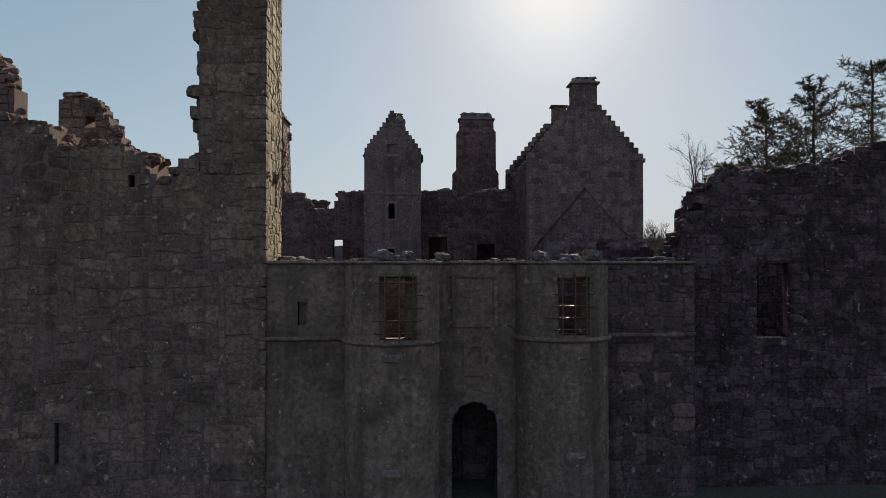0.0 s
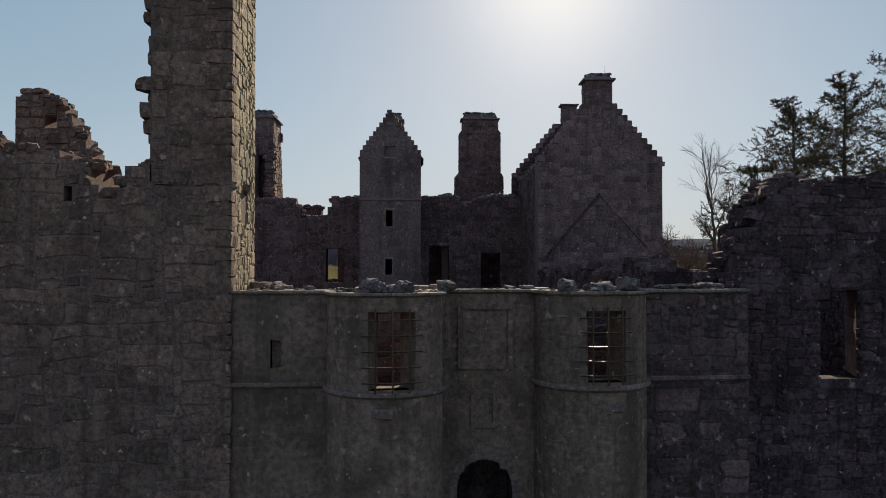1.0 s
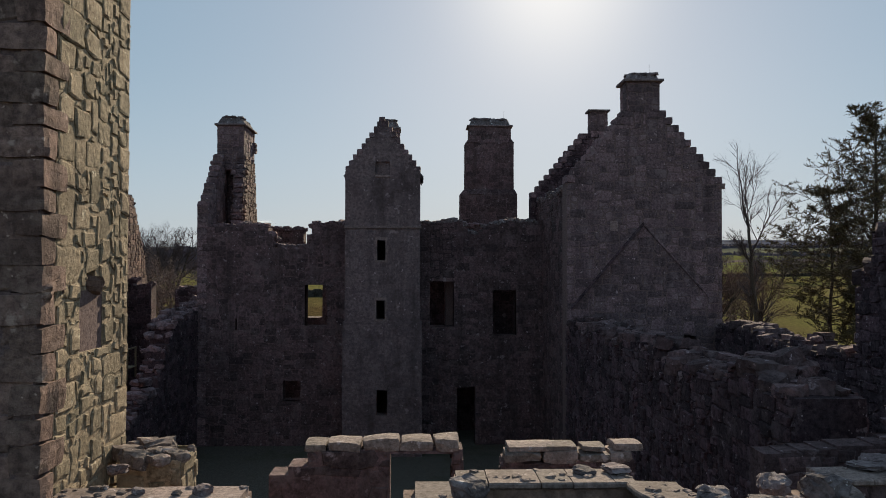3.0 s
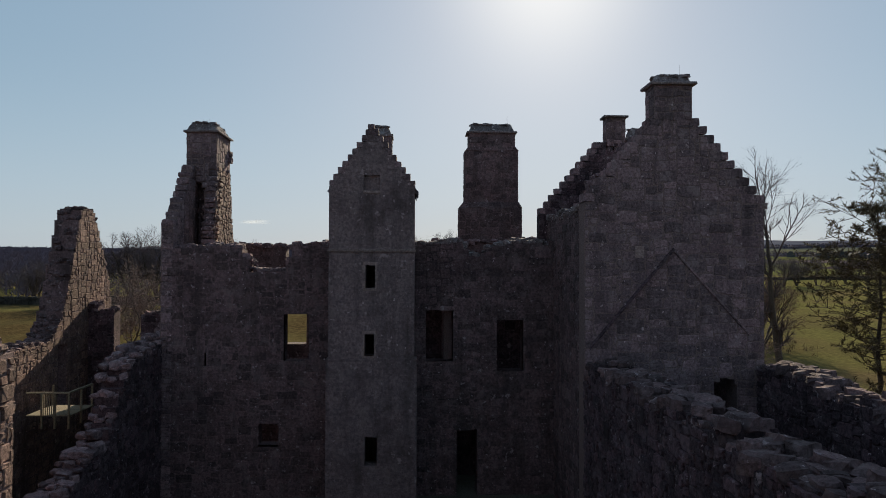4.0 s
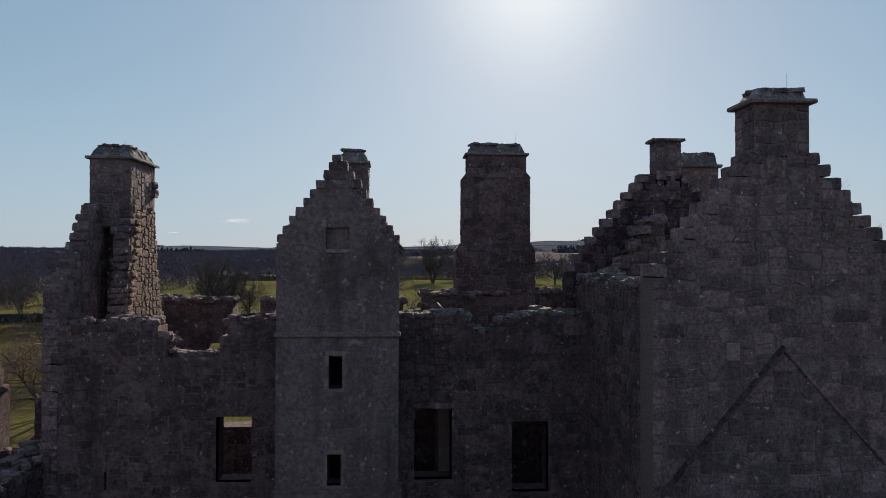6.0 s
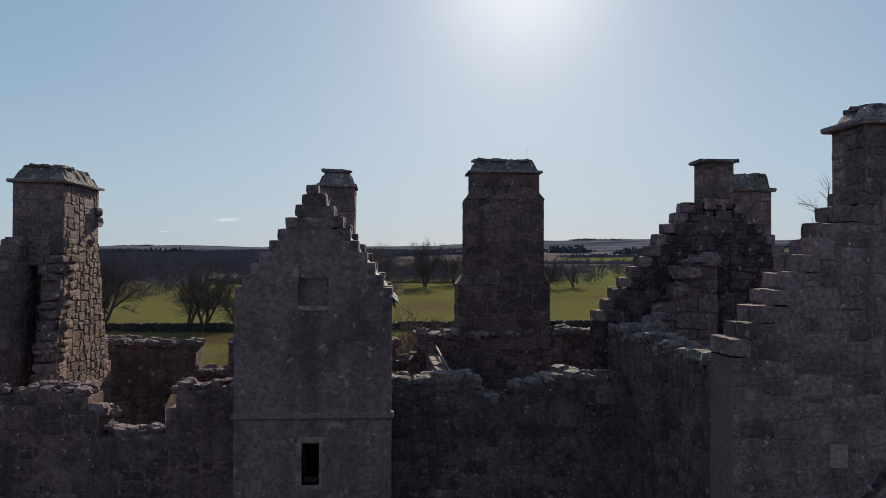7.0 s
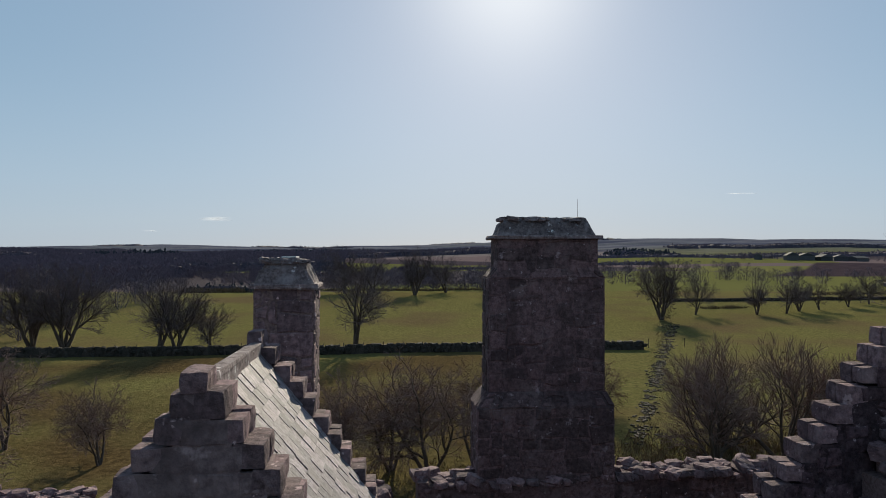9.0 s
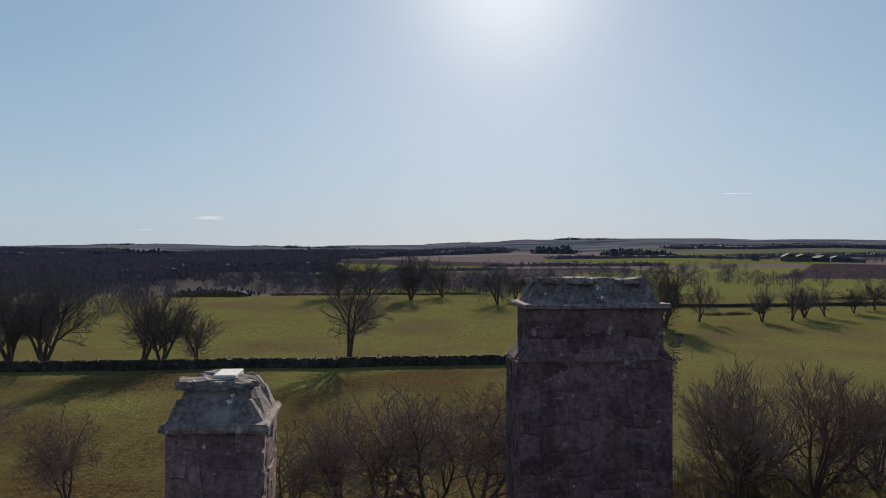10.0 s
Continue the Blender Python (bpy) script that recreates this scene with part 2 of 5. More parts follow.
def blob_shape(rng, n=3, square=False):
    """A rough loose stone in a unit cube."""
    verts, idx, o = [], {}, Vector([rng.uniform(0, 50) for _ in range(3)])
    skew = [rng.uniform(-.22, .22) for _ in range(3)]
    for i in range(n + 1):
        for j in range(n + 1):
            for k in range(n + 1):
                if all(0 < c < n for c in (i, j, k)):
                    continue
                p = Vector((2 * i / n - 1, 2 * j / n - 1, 2 * k / n - 1))
                q = p * (0.47 / max(1.0, p.length ** 0.22)) if square else p * (0.52 / max(1.0, p.length ** 0.6))
                if square:
                    q += Vector((q.y * skew[0], q.z * skew[1], q.x * skew[2]))
                q += Vector((noise.noise(p * 1.1 + o), noise.noise(p * 1.1 + o * 2), noise.noise(p * 1.1 + o * 3))) * (0.11 if square else 0.16)
                if n > 3:
                    q += Vector((noise.noise(p * 2.8 + o), noise.noise(p * 2.8 + o * 2), noise.noise(p * 2.8 + o * 3))) * 0.09
                q += Vector([rng.uniform(-.025, .025) for _ in range(3)])
                idx[i, j, k] = len(verts)
                verts.append(tuple(q))
    faces = []
    for ax in range(3):
        for side in (0, n):
            for a in range(n):
                for b in range(n):
                    q = []
                    for da, db in ((0, 0), (1, 0), (1, 1), (0, 1)):
                        c = [0, 0, 0]
                        c[ax], c[(ax + 1) % 3], c[(ax + 2) % 3] = side, a + da, b + db
                        q.append(idx[tuple(c)])
                    faces.append(tuple(q) if side else tuple(q[::-1]))
    return verts, faces


BLOBS = [blob_shape(SHAPE_RNG, 3, i < 5) for i in range(8)]
BOULDERS = [blob_shape(SHAPE_RNG, 6) for _ in range(5)]
BLOB_MESHES = {}


def blob_mesh(i, mat):
    if (i, mat.name) not in BLOB_MESHES:
        BLOB_MESHES[i, mat.name] = mesh_of("loose_stone", *BLOBS[i], mat)
    return BLOB_MESHES[i, mat.name]


def flat(ax, ay, bx, by):
    """The map of a straight wall: u along it, n outwards to the right-hand side of a to b. Returns (map, length)."""
    d = Vector((bx - ax, by - ay))
    length = d.length
    d /= length
    return (lambda u, v, n: (ax + d.x * u + d.y * n, ay + d.y * u - d.x * n, v)), length


def drum(cx, cy, r, a0, a1):
    """The map of a round wall: angles in degrees, counted from -y towards +x."""
    b0, b1 = radians(a0), radians(a1)
    return (lambda u, v, n: (cx + (r + n) * math.sin(b0 + u / r), cy - (r + n) * math.cos(b0 + u / r), v)), r * (b1 - b0)


def clad(owner, mapf, length, z0, z1, solid, size, proud, mat, seed, singles=None, cap=270):
    """Random rubble over a face: stones of many sizes that fit together. Those whose (u, v) suits singles become objects of their own."""
    rng = random.Random(seed)
    w, h = size
    nu, nv = max(1, round(length / (w * 0.32))), max(1, round((z1 - z0) / (h * 0.47)))
    cu, cv = length / nu, (z1 - z0) / nv
    owner_of = [[-1 if solid((i + 0.5) * cu, z0 + (j + 0.5) * cv) else -2 for i in range(nu)] for j in range(nv)]
    kinds = ((7, 3), (6, 4), (6, 3), (5, 2), (5, 3), (5, 3), (4, 3), (4, 2), (4, 2), (3, 3), (3, 2), (3, 2), (3, 1), (2, 2), (2, 2), (2, 1), (1, 1))
    cells = []
    for j in range(nv):
        for i in range(nu):
            if owner_of[j][i] != -1:
                continue
            kw, kh = rng.choice(kinds)
            n1 = 1
            while n1 < kw and i + n1 < nu and owner_of[j][i + n1] == -1:
                n1 += 1
            n2 = 1
            while n2 < kh and j + n2 < nv and all(owner_of[j + n2][i + q] == -1 for q in range(n1)):
                n2 += 1
            for q in range(n2):
                for p in range(n1):
                    owner_of[j + q][i + p] = len(cells)
            cells.append((i, j, n1, n2))
    at = {}

    def corner(a, b):
        """A joint's crossing, shifted a little unless it lies on an edge or opening."""
        if (a, b) not in at:
            x, y = a * cu, z0 + b * cv
            if 0 < a < nu and 0 < b < nv and all(owner_of[q][p] != -2 for q in (b - 1, b) for p in (a - 1, a)):
                x += rng.uniform(-.34, .34) * cu
                y += rng.uniform(-.3, .3) * cv + 0.5 * cv * noise.noise((x * 0.8, y * 0.8, seed * 1.7))
            at[a, b] = (x, y)
        return at[a, b]

    bag, count = Bag(), 0
    for i, j, n1, n2 in cells:
        ring = [(i + p, j) for p in range(n1)] + [(i + n1, j + q) for q in range(n2)] + [(i + n1 - p, j + n2) for p in range(n1)] + [(i, j + n2 - q) for q in range(n2)]
        if n1 * n2 > 2:
            ring = [r for k, r in enumerate(ring) if k % 2 == 0 or (r[0] in (i, i + n1) and r[1] in (j, j + n2))]
        px, py = (i + n1 / 2) * cu, z0 + (j + n2 / 2) * cv
        poly = []
        for a, b in ring:
            x, y = corner(a, b)
            if a in (i, i + n1) and b in (j, j + n2):
                f = rng.uniform(0.0, 0.4) * min(cu, cv) / max(0.05, math.hypot(x - px, y - py))
                x, y = x + (px - x) * f, y + (py - y) * f
            poly.append((x, y))
        d = proud * rng.uniform(0.25, 1.0) * (0.7 if n1 * n2 < 3 else 0.9)
        verts, faces = stone_mesh(poly, rng, 0.010 + rng.random() * 0.014, min(0.035, 0.2 * min(n1 * cu, n2 * cv)), d, n1 * n2 < 5)
        if singles and count < cap and n1 * n2 > 3 and singles(px, py):
            piece("stone", mesh_of("stone", [mapf(u, v, n) for u, v, n in verts], faces, mat), owner)
            count += 1
        else:
            bag.add([mapf(u, v, n) for u, v, n in verts], faces)
    if bag.v:
        piece("stonework", bag.mesh("stonework", mat), owner, kind="stuff")


def rubble_top(owner, mapf, length, top, thick, mat, seed, big=0.45, singles=0, every=1.0, lift=0.0):
    """Loose stones along a broken wall head."""
    rng = random.Random(seed)
    bag, u, made = Bag(), 0.0, 0
    while u < length:
        for n in np.arange(-thick * 0.85, 0.0, big * 0.75):
            if rng.random() > every:
                continue
            s = big * rng.uniform(0.4, 1.15)
            uu = min(max(u + rng.uniform(-.15, .15), 0.05), length - 0.05)
            p = Vector(mapf(uu, top(uu) + s * 0.12 + lift, n + rng.uniform(-.08, .08)))
            i = rng.randrange(len(BLOBS))
            m = Matrix.LocRotScale(p, Euler((rng.uniform(-.2, .2), rng.uniform(-.2, .2), rng.uniform(0, 6.3))), (s * 1.2, s * 0.95, s * rng.uniform(0.5, 0.85)))
            if made < singles:
                piece("cope_stone", blob_mesh(i, mat), owner, m)
                made += 1
            else:
                bag.add([m @ Vector(q) for q in BLOBS[i][0]], BLOBS[i][1])
        u += big * rng.uniform(0.55, 0.95)
    if bag.v:
        piece("loose_stonework", bag.mesh("loose_stonework", mat), owner, kind="stuff")


def wall(parent, mapf, length, thick, z0, top, holes=(), size=(0.5, 0.27), proud=0.045, mat=None, seed=1, faces="fb", singles=None, cap=270,
         head=None, head_size=0.42, head_singles=0, label="", name="wall", core=None, head_every=1.0):
    """A wall with thickness, real openings and stones on its faces. top: a height or a function of u; holes: (u0, u1, z0, z1 or a function of u)."""
    mat = mat or STONE
    topf = top if callable(top) else (lambda u: top)
    tops = [(h[0], h[1], h[2], h[3] if callable(h[3]) else (lambda u, c=h[3]: c)) for h in holes]
    marks = {0.0, length}
    k = max(1, round(length / 0.3))
    marks |= {length * i / k for i in range(k + 1)}
    marks |= {min(max(e, 0), length) for h in tops for e in h[:2]}
    marks = sorted(marks)
    bag = Bag()
    for u0, u1 in zip(marks, marks[1:]):
        if u1 - u0 < 1e-4:
            continue
        um = (u0 + u1) / 2
        cut = sorted((h[2], h[3](um)) for h in tops if h[0] <= um <= h[1])
        z, parts = z0, []
        for c0, c1 in cut:
            if c0 > z:
                parts.append((z, min(c0, topf(um))))
            z = max(z, c1)
        if topf(um) > z:
            parts.append((z, topf(um)))
        for a, b in parts:
            if b - a < 0.01:
                continue
            vs = [mapf(u, v, n) for v in (a, b) for n in (0, -thick) for u in (u0, u1)]
            bag.add(vs, [(0, 2, 3, 1), (4, 5, 7, 6), (0, 1, 5, 4), (2, 6, 7, 3), (0, 4, 6, 2), (1, 3, 7, 5)])
    body = piece(name, bag.welded().mesh(name, core or (MORTAR if mat in (STONE, STONE_TAN) else mat)), parent, label=label)

    def solid(u, v):
        return z0 <= v < topf(u) and not any(h[0] < u < h[1] and h[2] < v < h[3](u) for h in tops)

    zmax = max(topf(length * i / 60) for i in range(61))
    if "f" in faces:
        clad(body, mapf, length, z0, zmax, solid, size, proud, mat, seed, singles, cap)
    if "b" in faces:
        clad(body, (lambda u, v, n: mapf(length - u, v, -thick - n)), length, z0, zmax, (lambda u, v: solid(length - u, v)), size, proud, mat, seed + 7)
    for key, uu, sgn in (("l", 0.0, -1), ("r", length, 1)):
        if key in faces:
            p, q = Vector(mapf(uu, 0, 0)), Vector(mapf(uu, 0, -thick))
            if sgn > 0:
                em, el_ = flat(p.x, p.y, q.x, q.y)
            else:
                em, el_ = flat(q.x, q.y, p.x, p.y)
            e = min(max(uu, 0.05), length - 0.05)
            clad(body, em, el_, z0, topf(e), (lambda u, v, t=topf(e): z0 <= v < t), size, proud, mat, seed + 11 + sgn)
    if head:
        rubble_top(body, mapf, length, topf, thick, head, seed + 3, head_size, head_singles, head_every)
    return body


def slab(parent, name, x0, x1, y0, y1, z0, z1, mat, bevel=0.03, label="", rot=None):
    """A stone slab with worn, bevelled edges."""
    bm = bmesh.new()
    bmesh.ops.create_cube(bm, size=1.0)
    bmesh.ops.scale(bm, vec=(x1 - x0, y1 - y0, z1 - z0), verts=bm.verts)
    if bevel:
        bmesh.ops.bevel(bm, geom=bm.edges[:], offset=bevel, segments=2, profile=0.6, affect="EDGES")
    if bevel > 0.025:
        for v in bm.verts:
            v.co += Vector([SHAPE_RNG.uniform(-.45, .45) * bevel for _ in range(3)])
    me = bpy.data.meshes.new(name)
    bm.to_mesh(me)
    bm.free()
    me.materials.append(mat)
    m = Matrix.Translation(((x0 + x1) / 2, (y0 + y1) / 2, (z0 + z1) / 2))
    return piece(name, me, parent, m @ rot if rot else m, label)


def block(parent, name, x0, x1, y0, y1, z0, z1, mat, amount=0.035, n=3):
    """A roughly squared stone: slightly rounded, its faces and edges worn uneven."""
    verts, idx, o = [], {}, SHAPE_RNG.uniform(0, 90)
    size = Vector((x1 - x0, y1 - y0, z1 - z0))
    k = min(amount, 0.16 * min(size))
    for i in range(n + 1):
        for j in range(n + 1):
            for q in range(n + 1):
                if all(0 < a < n for a in (i, j, q)):
                    continue
                p = Vector((i / n - 0.5, j / n - 0.5, q / n - 0.5))
                ends = sum(a in (0, n) for a in (i, j, q))
                v = Vector([a * b for a, b in zip(p, size)])
                if ends > 1:
                    v -= Vector([math.copysign(k * 0.35 * (ends - 1), a) if abs(a) > 0.49 else 0.0 for a in p])
                w = v * 2.6 + Vector((o, o * 0.7, 0))
                v += Vector((noise.noise(w), noise.noise(w + Vector((7, 0, 0))), noise.noise(w + Vector((0, 7, 0))))) * k * 1.6
                v += Vector([SHAPE_RNG.uniform(-.3, .3) * k for _ in range(3)])
                idx[i, j, q] = len(verts)
                verts.append(tuple(v))
    faces = []
    for ax in range(3):
        for side in (0, n):
            for a in range(n):
                for b in range(n):
                    f = []
                    for da, db in ((0, 0), (1, 0), (1, 1), (0, 1)):
                        at = [0, 0, 0]
                        at[ax], at[(ax + 1) % 3], at[(ax + 2) % 3] = side, a + da, b + db
                        f.append(idx[tuple(at)])
                    faces.append(tuple(f) if side else tuple(f[::-1]))
    return piece(name, mesh_of(name, verts, faces, mat), parent, Matrix.Translation(((x0 + x1) / 2, (y0 + y1) / 2, (z0 + z1) / 2)))


def course(parent, name, mapf, length, z0, z1, out, back, mat, each=0.9, seed=1):
    """A projecting string or cope of separate stones that follows a wall."""
    rng = random.Random(seed)
    u = 0.0
    while u < length - 0.02:
        e = min(length, u + each * rng.uniform(0.7, 1.3))
        if length - e < 0.25:
            e = length
        bag, k = Bag(), max(1, int((e - u) / 0.15))
        o, dz = out + rng.uniform(-.012, .012), rng.uniform(-.008, .008)
        sect = [(-back, z0), (o * 0.35, z0), (o, z0 + (z1 - z0) * 0.4), (o, z1 - 0.02 + dz), (o - 0.02, z1 + dz), (-back, z1 + dz)]
        for i in range(k + 1):
            uu = u + 0.006 + (e - u - 0.012) * i / k
            bag.v += [mapf(uu, z, n) for n, z in sect]
        for i in range(k):
            for j in range(6):
                a, b = i * 6 + j, i * 6 + (j + 1) % 6
                bag.f.append((a, a + 6, b + 6, b))
        bag.f += [tuple(range(5, -1, -1))[::-1], tuple(range(k * 6, k * 6 + 6))[::-1]]
        piece(name, bag.mesh(name, mat), parent)
        u = e


def chimney(parent, x0, x1, y0, y1, z0, z1, mat=None, seed=1, cope=0.16, cap_h=0.55, size=(0.5, 0.26), singles=None, name="chimney", taper=0.11, capped=None):
    """A square stack: core, stones on four faces, a projecting cope and a sloped, weathered cap."""
    mat = mat or STONE
    bag = Bag()
    bag.box(x0, x1, y0, y1, z0, z1)
    body = piece(name, bag.mesh(name, MORTAR if mat is STONE else mat), parent)
    for i, (a, b, c, d) in enumerate(((x0, y0, x1, y0), (x1, y0, x1, y1), (x1, y1, x0, y1), (x0, y1, x0, y0))):
        mapf, length = flat(a, b, c, d)
        clad(body, mapf, length, z0, z1, (lambda u, v: z0 <= v < z1), size, 0.04, mat, seed + i, singles if i == 0 else None)
    if cope:
        slab(body, "cope", x0 - cope, x1 + cope, y0 - cope, y1 + cope, z1, z1 + 0.11, CAPSTONE, 0.035)
    if cap_h:
        rng = random.Random(seed + 50)
        bag, zc = Bag(), z1 + 0.11
        nx = max(6, int((x1 - x0) / 0.14))
        ny = max(6, int((y1 - y0) / 0.14))
        for i in range(nx + 1):
            for j in range(ny + 1):
                fx, fy = x0 + (x1 - x0) * i / nx, y0 + (y1 - y0) * j / ny
                ring = min(i, nx - i, j, ny - j)
                f = (0.0, 0.62, 1.0)[min(ring, 2)]
                inx = taper * (0.0, 0.55, 1.0)[min(min(i, nx - i), 2)] - (x1 - x0) / nx * min(min(i, nx - i), 2)
                iny = taper * (0.0, 0.55, 1.0)[min(min(j, ny - j), 2)] - (y1 - y0) / ny * min(min(j, ny - j), 2)
                fx += inx if i <= nx / 2 else -inx
                fy += iny if j <= ny / 2 else -iny
                lump = rng.uniform(-.035, .035) + 0.07 * noise.noise((fx * 2.2 + seed, fy * 2.2, 2.0))
                bag.v.append((fx + rng.uniform(-.04, .04) * (ring > 0), fy + rng.uniform(-.04, .04) * (ring > 0), zc + (cap_h * f + lump if ring > 0 else 0.0)))
        for i in range(nx):
            for j in range(ny):
                a = i * (ny + 1) + j
                bag.f.append((a, a + ny + 1, a + ny + 2, a + 1))
        for _ in range(int(14 * (x1 - x0) * (y1 - y0)) + 8):
            px, py, s = rng.uniform(x0 + taper, x1 - taper), rng.uniform(y0 + taper, y1 - taper), rng.uniform(0.16, 0.4)
            mm = Matrix.LocRotScale((px, py, zc + cap_h), Euler((rng.uniform(-.1, .1), rng.uniform(-.1, .1), rng.uniform(0, 6))), (s * 1.3, s, s * 0.35))
            piece("cap_stone", blob_mesh(rng.randrange(8), CAPSTONE), body, mm)
        if capped:
            slab(body, "cap_slab", *capped, zc + cap_h, zc + cap_h + 0.1, SLAB, 0.012)
        piece("cap", bag.mesh("cap", CAPSTONE), body)
    return body


def shoulder(parent, a, z0, b, z1, mat, seed):
    """Sloped weathering stones where a stack narrows from outline a to outline b (x0, x1, y0, y1)."""
    ca = ((a[0], a[2]), (a[1], a[2]), (a[1], a[3]), (a[0], a[3]))
    cb = ((b[0], b[2]), (b[1], b[2]), (b[1], b[3]), (b[0], b[3]))
    bag = Bag()
    bag.add([(*p, z0) for p in ca] + [(*p, z1) for p in cb], [(0, 1, 5, 4), (1, 2, 6, 5), (2, 3, 7, 6), (3, 0, 4, 7)])
    body = piece("shoulder", bag.mesh("shoulder", mat), parent)
    for i in range(4):
        p0, q0, p1, q1 = Vector(ca[i]), Vector(ca[(i + 1) % 4]), Vector(cb[i]), Vector(cb[(i + 1) % 4])
        length = (q0 - p0).length
        out = Vector(((q0 - p0).y, -(q0 - p0).x)) / length

        def slant(u, v, n, p0=p0, q0=q0, p1=p1, q1=q1, length=length, out=out):
            f = (v - z0) / (z1 - z0)
            c = p0.lerp(q0, u / length).lerp(p1.lerp(q1, u / length), f) + out * n
            return (c.x, c.y, v + n * 0.3)
        clad(body, slant, length, z0, z1, (lambda u, v: True), (0.6, 0.34), 0.05, mat, seed + i)


def steps(parent, cx, half, y0, y1, eave, peak, count, side, mat=None, flat_half=0.0, seed=1):
    """The crow steps of one slope as separate stones. side -1: falls towards -x."""
    rng = random.Random(seed)
    sh, sw = (peak - eave) / count, (half - flat_half) / count
    for i in range(count):
        a = cx + side * (half - sw * i)
        b = a - side * (sw + 0.12)
        z = eave + sh * i
        e, mid = rng.uniform(-.02, .03), y0 + (y1 - y0) * rng.uniform(0.4, 0.6)
        for c, d in ((y0 - 0.015, mid), (mid, y1 + 0.015)):
            block(parent, "crow_step", min(a, b) - e * (side < 0), max(a, b) + e * (side > 0), c + 0.004, d - 0.004, z + rng.uniform(-.02, .02), z + sh + rng.uniform(-.03, .02), mat or LICHEN, 0.017)


def stepped(cx, half, eave, peak, count, x0, flat_half=0.0):
    """The height of a crow-stepped gable over u, where u = x - x0."""
    sh, sw = (peak - eave) / count, (half - flat_half) / count
    return lambda u: eave + sh * max(0, min(count, math.floor((half - abs(x0 + u - cx)) / sw))) - 0.02


def ragged(points, seed, amount=0.18, block=0.45):
    """A broken wall head: heights between (u, z) points, in uneven blocks."""
    rng = random.Random(seed)
    jit = [rng.uniform(-1, 1) * amount for _ in range(400)]

    def f(u):
        z = points[-1][1]
        for (a, p), (b, q) in zip(points, points[1:]):
            if u <= b:
                z = p if u <= a else p + (q - p) * (u - a) / max(b - a, 1e-6)
                break
        return z + jit[int(max(u, 0) / block) % 400]
    return f


def surround(parent, mapf, u0, u1, z0, z1, mat=None, w=0.16, out=0.02, back=0.35):
    """Dressed jambs, lintel and sill round an opening."""
    mat = mat or DRESSED
    for nm, a, b, c, d in (("lintel", u0 - w, u1 + w, z1, z1 + w * 1.3), ("sill", u0 - w, u1 + w, z0 - w, z0)):
        bag = Bag()
        bag.add([mapf(u, z, n) for z in (c, d) for n in (out, -back) for u in (a, b)],
                [(0, 2, 3, 1), (4, 5, 7, 6), (0, 1, 5, 4), (2, 6, 7, 3), (0, 4, 6, 2), (1, 3, 7, 5)])
        piece(nm, bag.mesh(nm, mat), parent)
    n = max(2, round((z1 - z0) / 0.4))
    for s in range(2):
        for i in range(n):
            k = w * (0.8 if (i + s) % 2 else 1.35)
            a, b = (u0 - k, u0) if s == 0 else (u1, u1 + k)
            c, d = z0 + (z1 - z0) * i / n + 0.006, z0 + (z1 - z0) * (i + 1) / n - 0.006
            bag = Bag()
            bag.add([mapf(u, z, q) for z in (c, d) for q in (out, -back) for u in (a, b)],
                    [(0, 2, 3, 1), (4, 5, 7, 6), (0, 1, 5, 4), (2, 6, 7, 3), (0, 4, 6, 2), (1, 3, 7, 5)])
            piece("jamb", bag.mesh("jamb", mat), parent)


# ---- the ground ----
def smooth(a, b, x):
    t = min(1.0, max(0.0, (x - a) / (b - a)))
    return t * t * (3 - 2 * t)


def land(x, y):
    """Height of the ground: level at the castle, rising gently to the south, low hills far off."""
    h = 3.0 * smooth(75, 172, y) + 4.0 * smooth(172, 330, y)
    far = smooth(330, 3000, y)
    ridge = 57 + 10 * smooth(-300, 500, x) + 12 * noise.noise((x / 520, y / 900, 0.3)) + 4 * noise.noise((x / 130, y / 300, 7.3)) + 26 * smooth(150, 900, x)
    h += far * ridge + 6 * noise.noise((x / 240, y / 260, 1.7)) * smooth(380, 900, y)
    return h + 0.25 * noise.noise((x / 14, y / 14, 4.0)) * smooth(70, 100, y)


def graded(lo, hi, fine_lo, fine_hi, step):
    out = list(np.arange(fine_lo, fine_hi, step))
    d, p = step, fine_hi
    while p < hi:
        out.append(p)
        d *= 1.13
        p += d
    out.append(hi)
    d, p = step, fine_lo
    while p > lo:
        d *= 1.13
        p -= d
        out.append(max(p, lo))
    return sorted(set(out))


xs, ys = graded(-4400, 4400, -80, 150, 4.0), graded(-600, 4600, 60, 340, 4.0)
gv = [(x, y, land(x, y)) for y in ys for x in xs]
nx = len(xs)
gf = [(j * nx + i, j * nx + i + 1, (j + 1) * nx + i + 1, (j + 1) * nx + i) for j in range(len(ys) - 1) for i in range(nx - 1)]


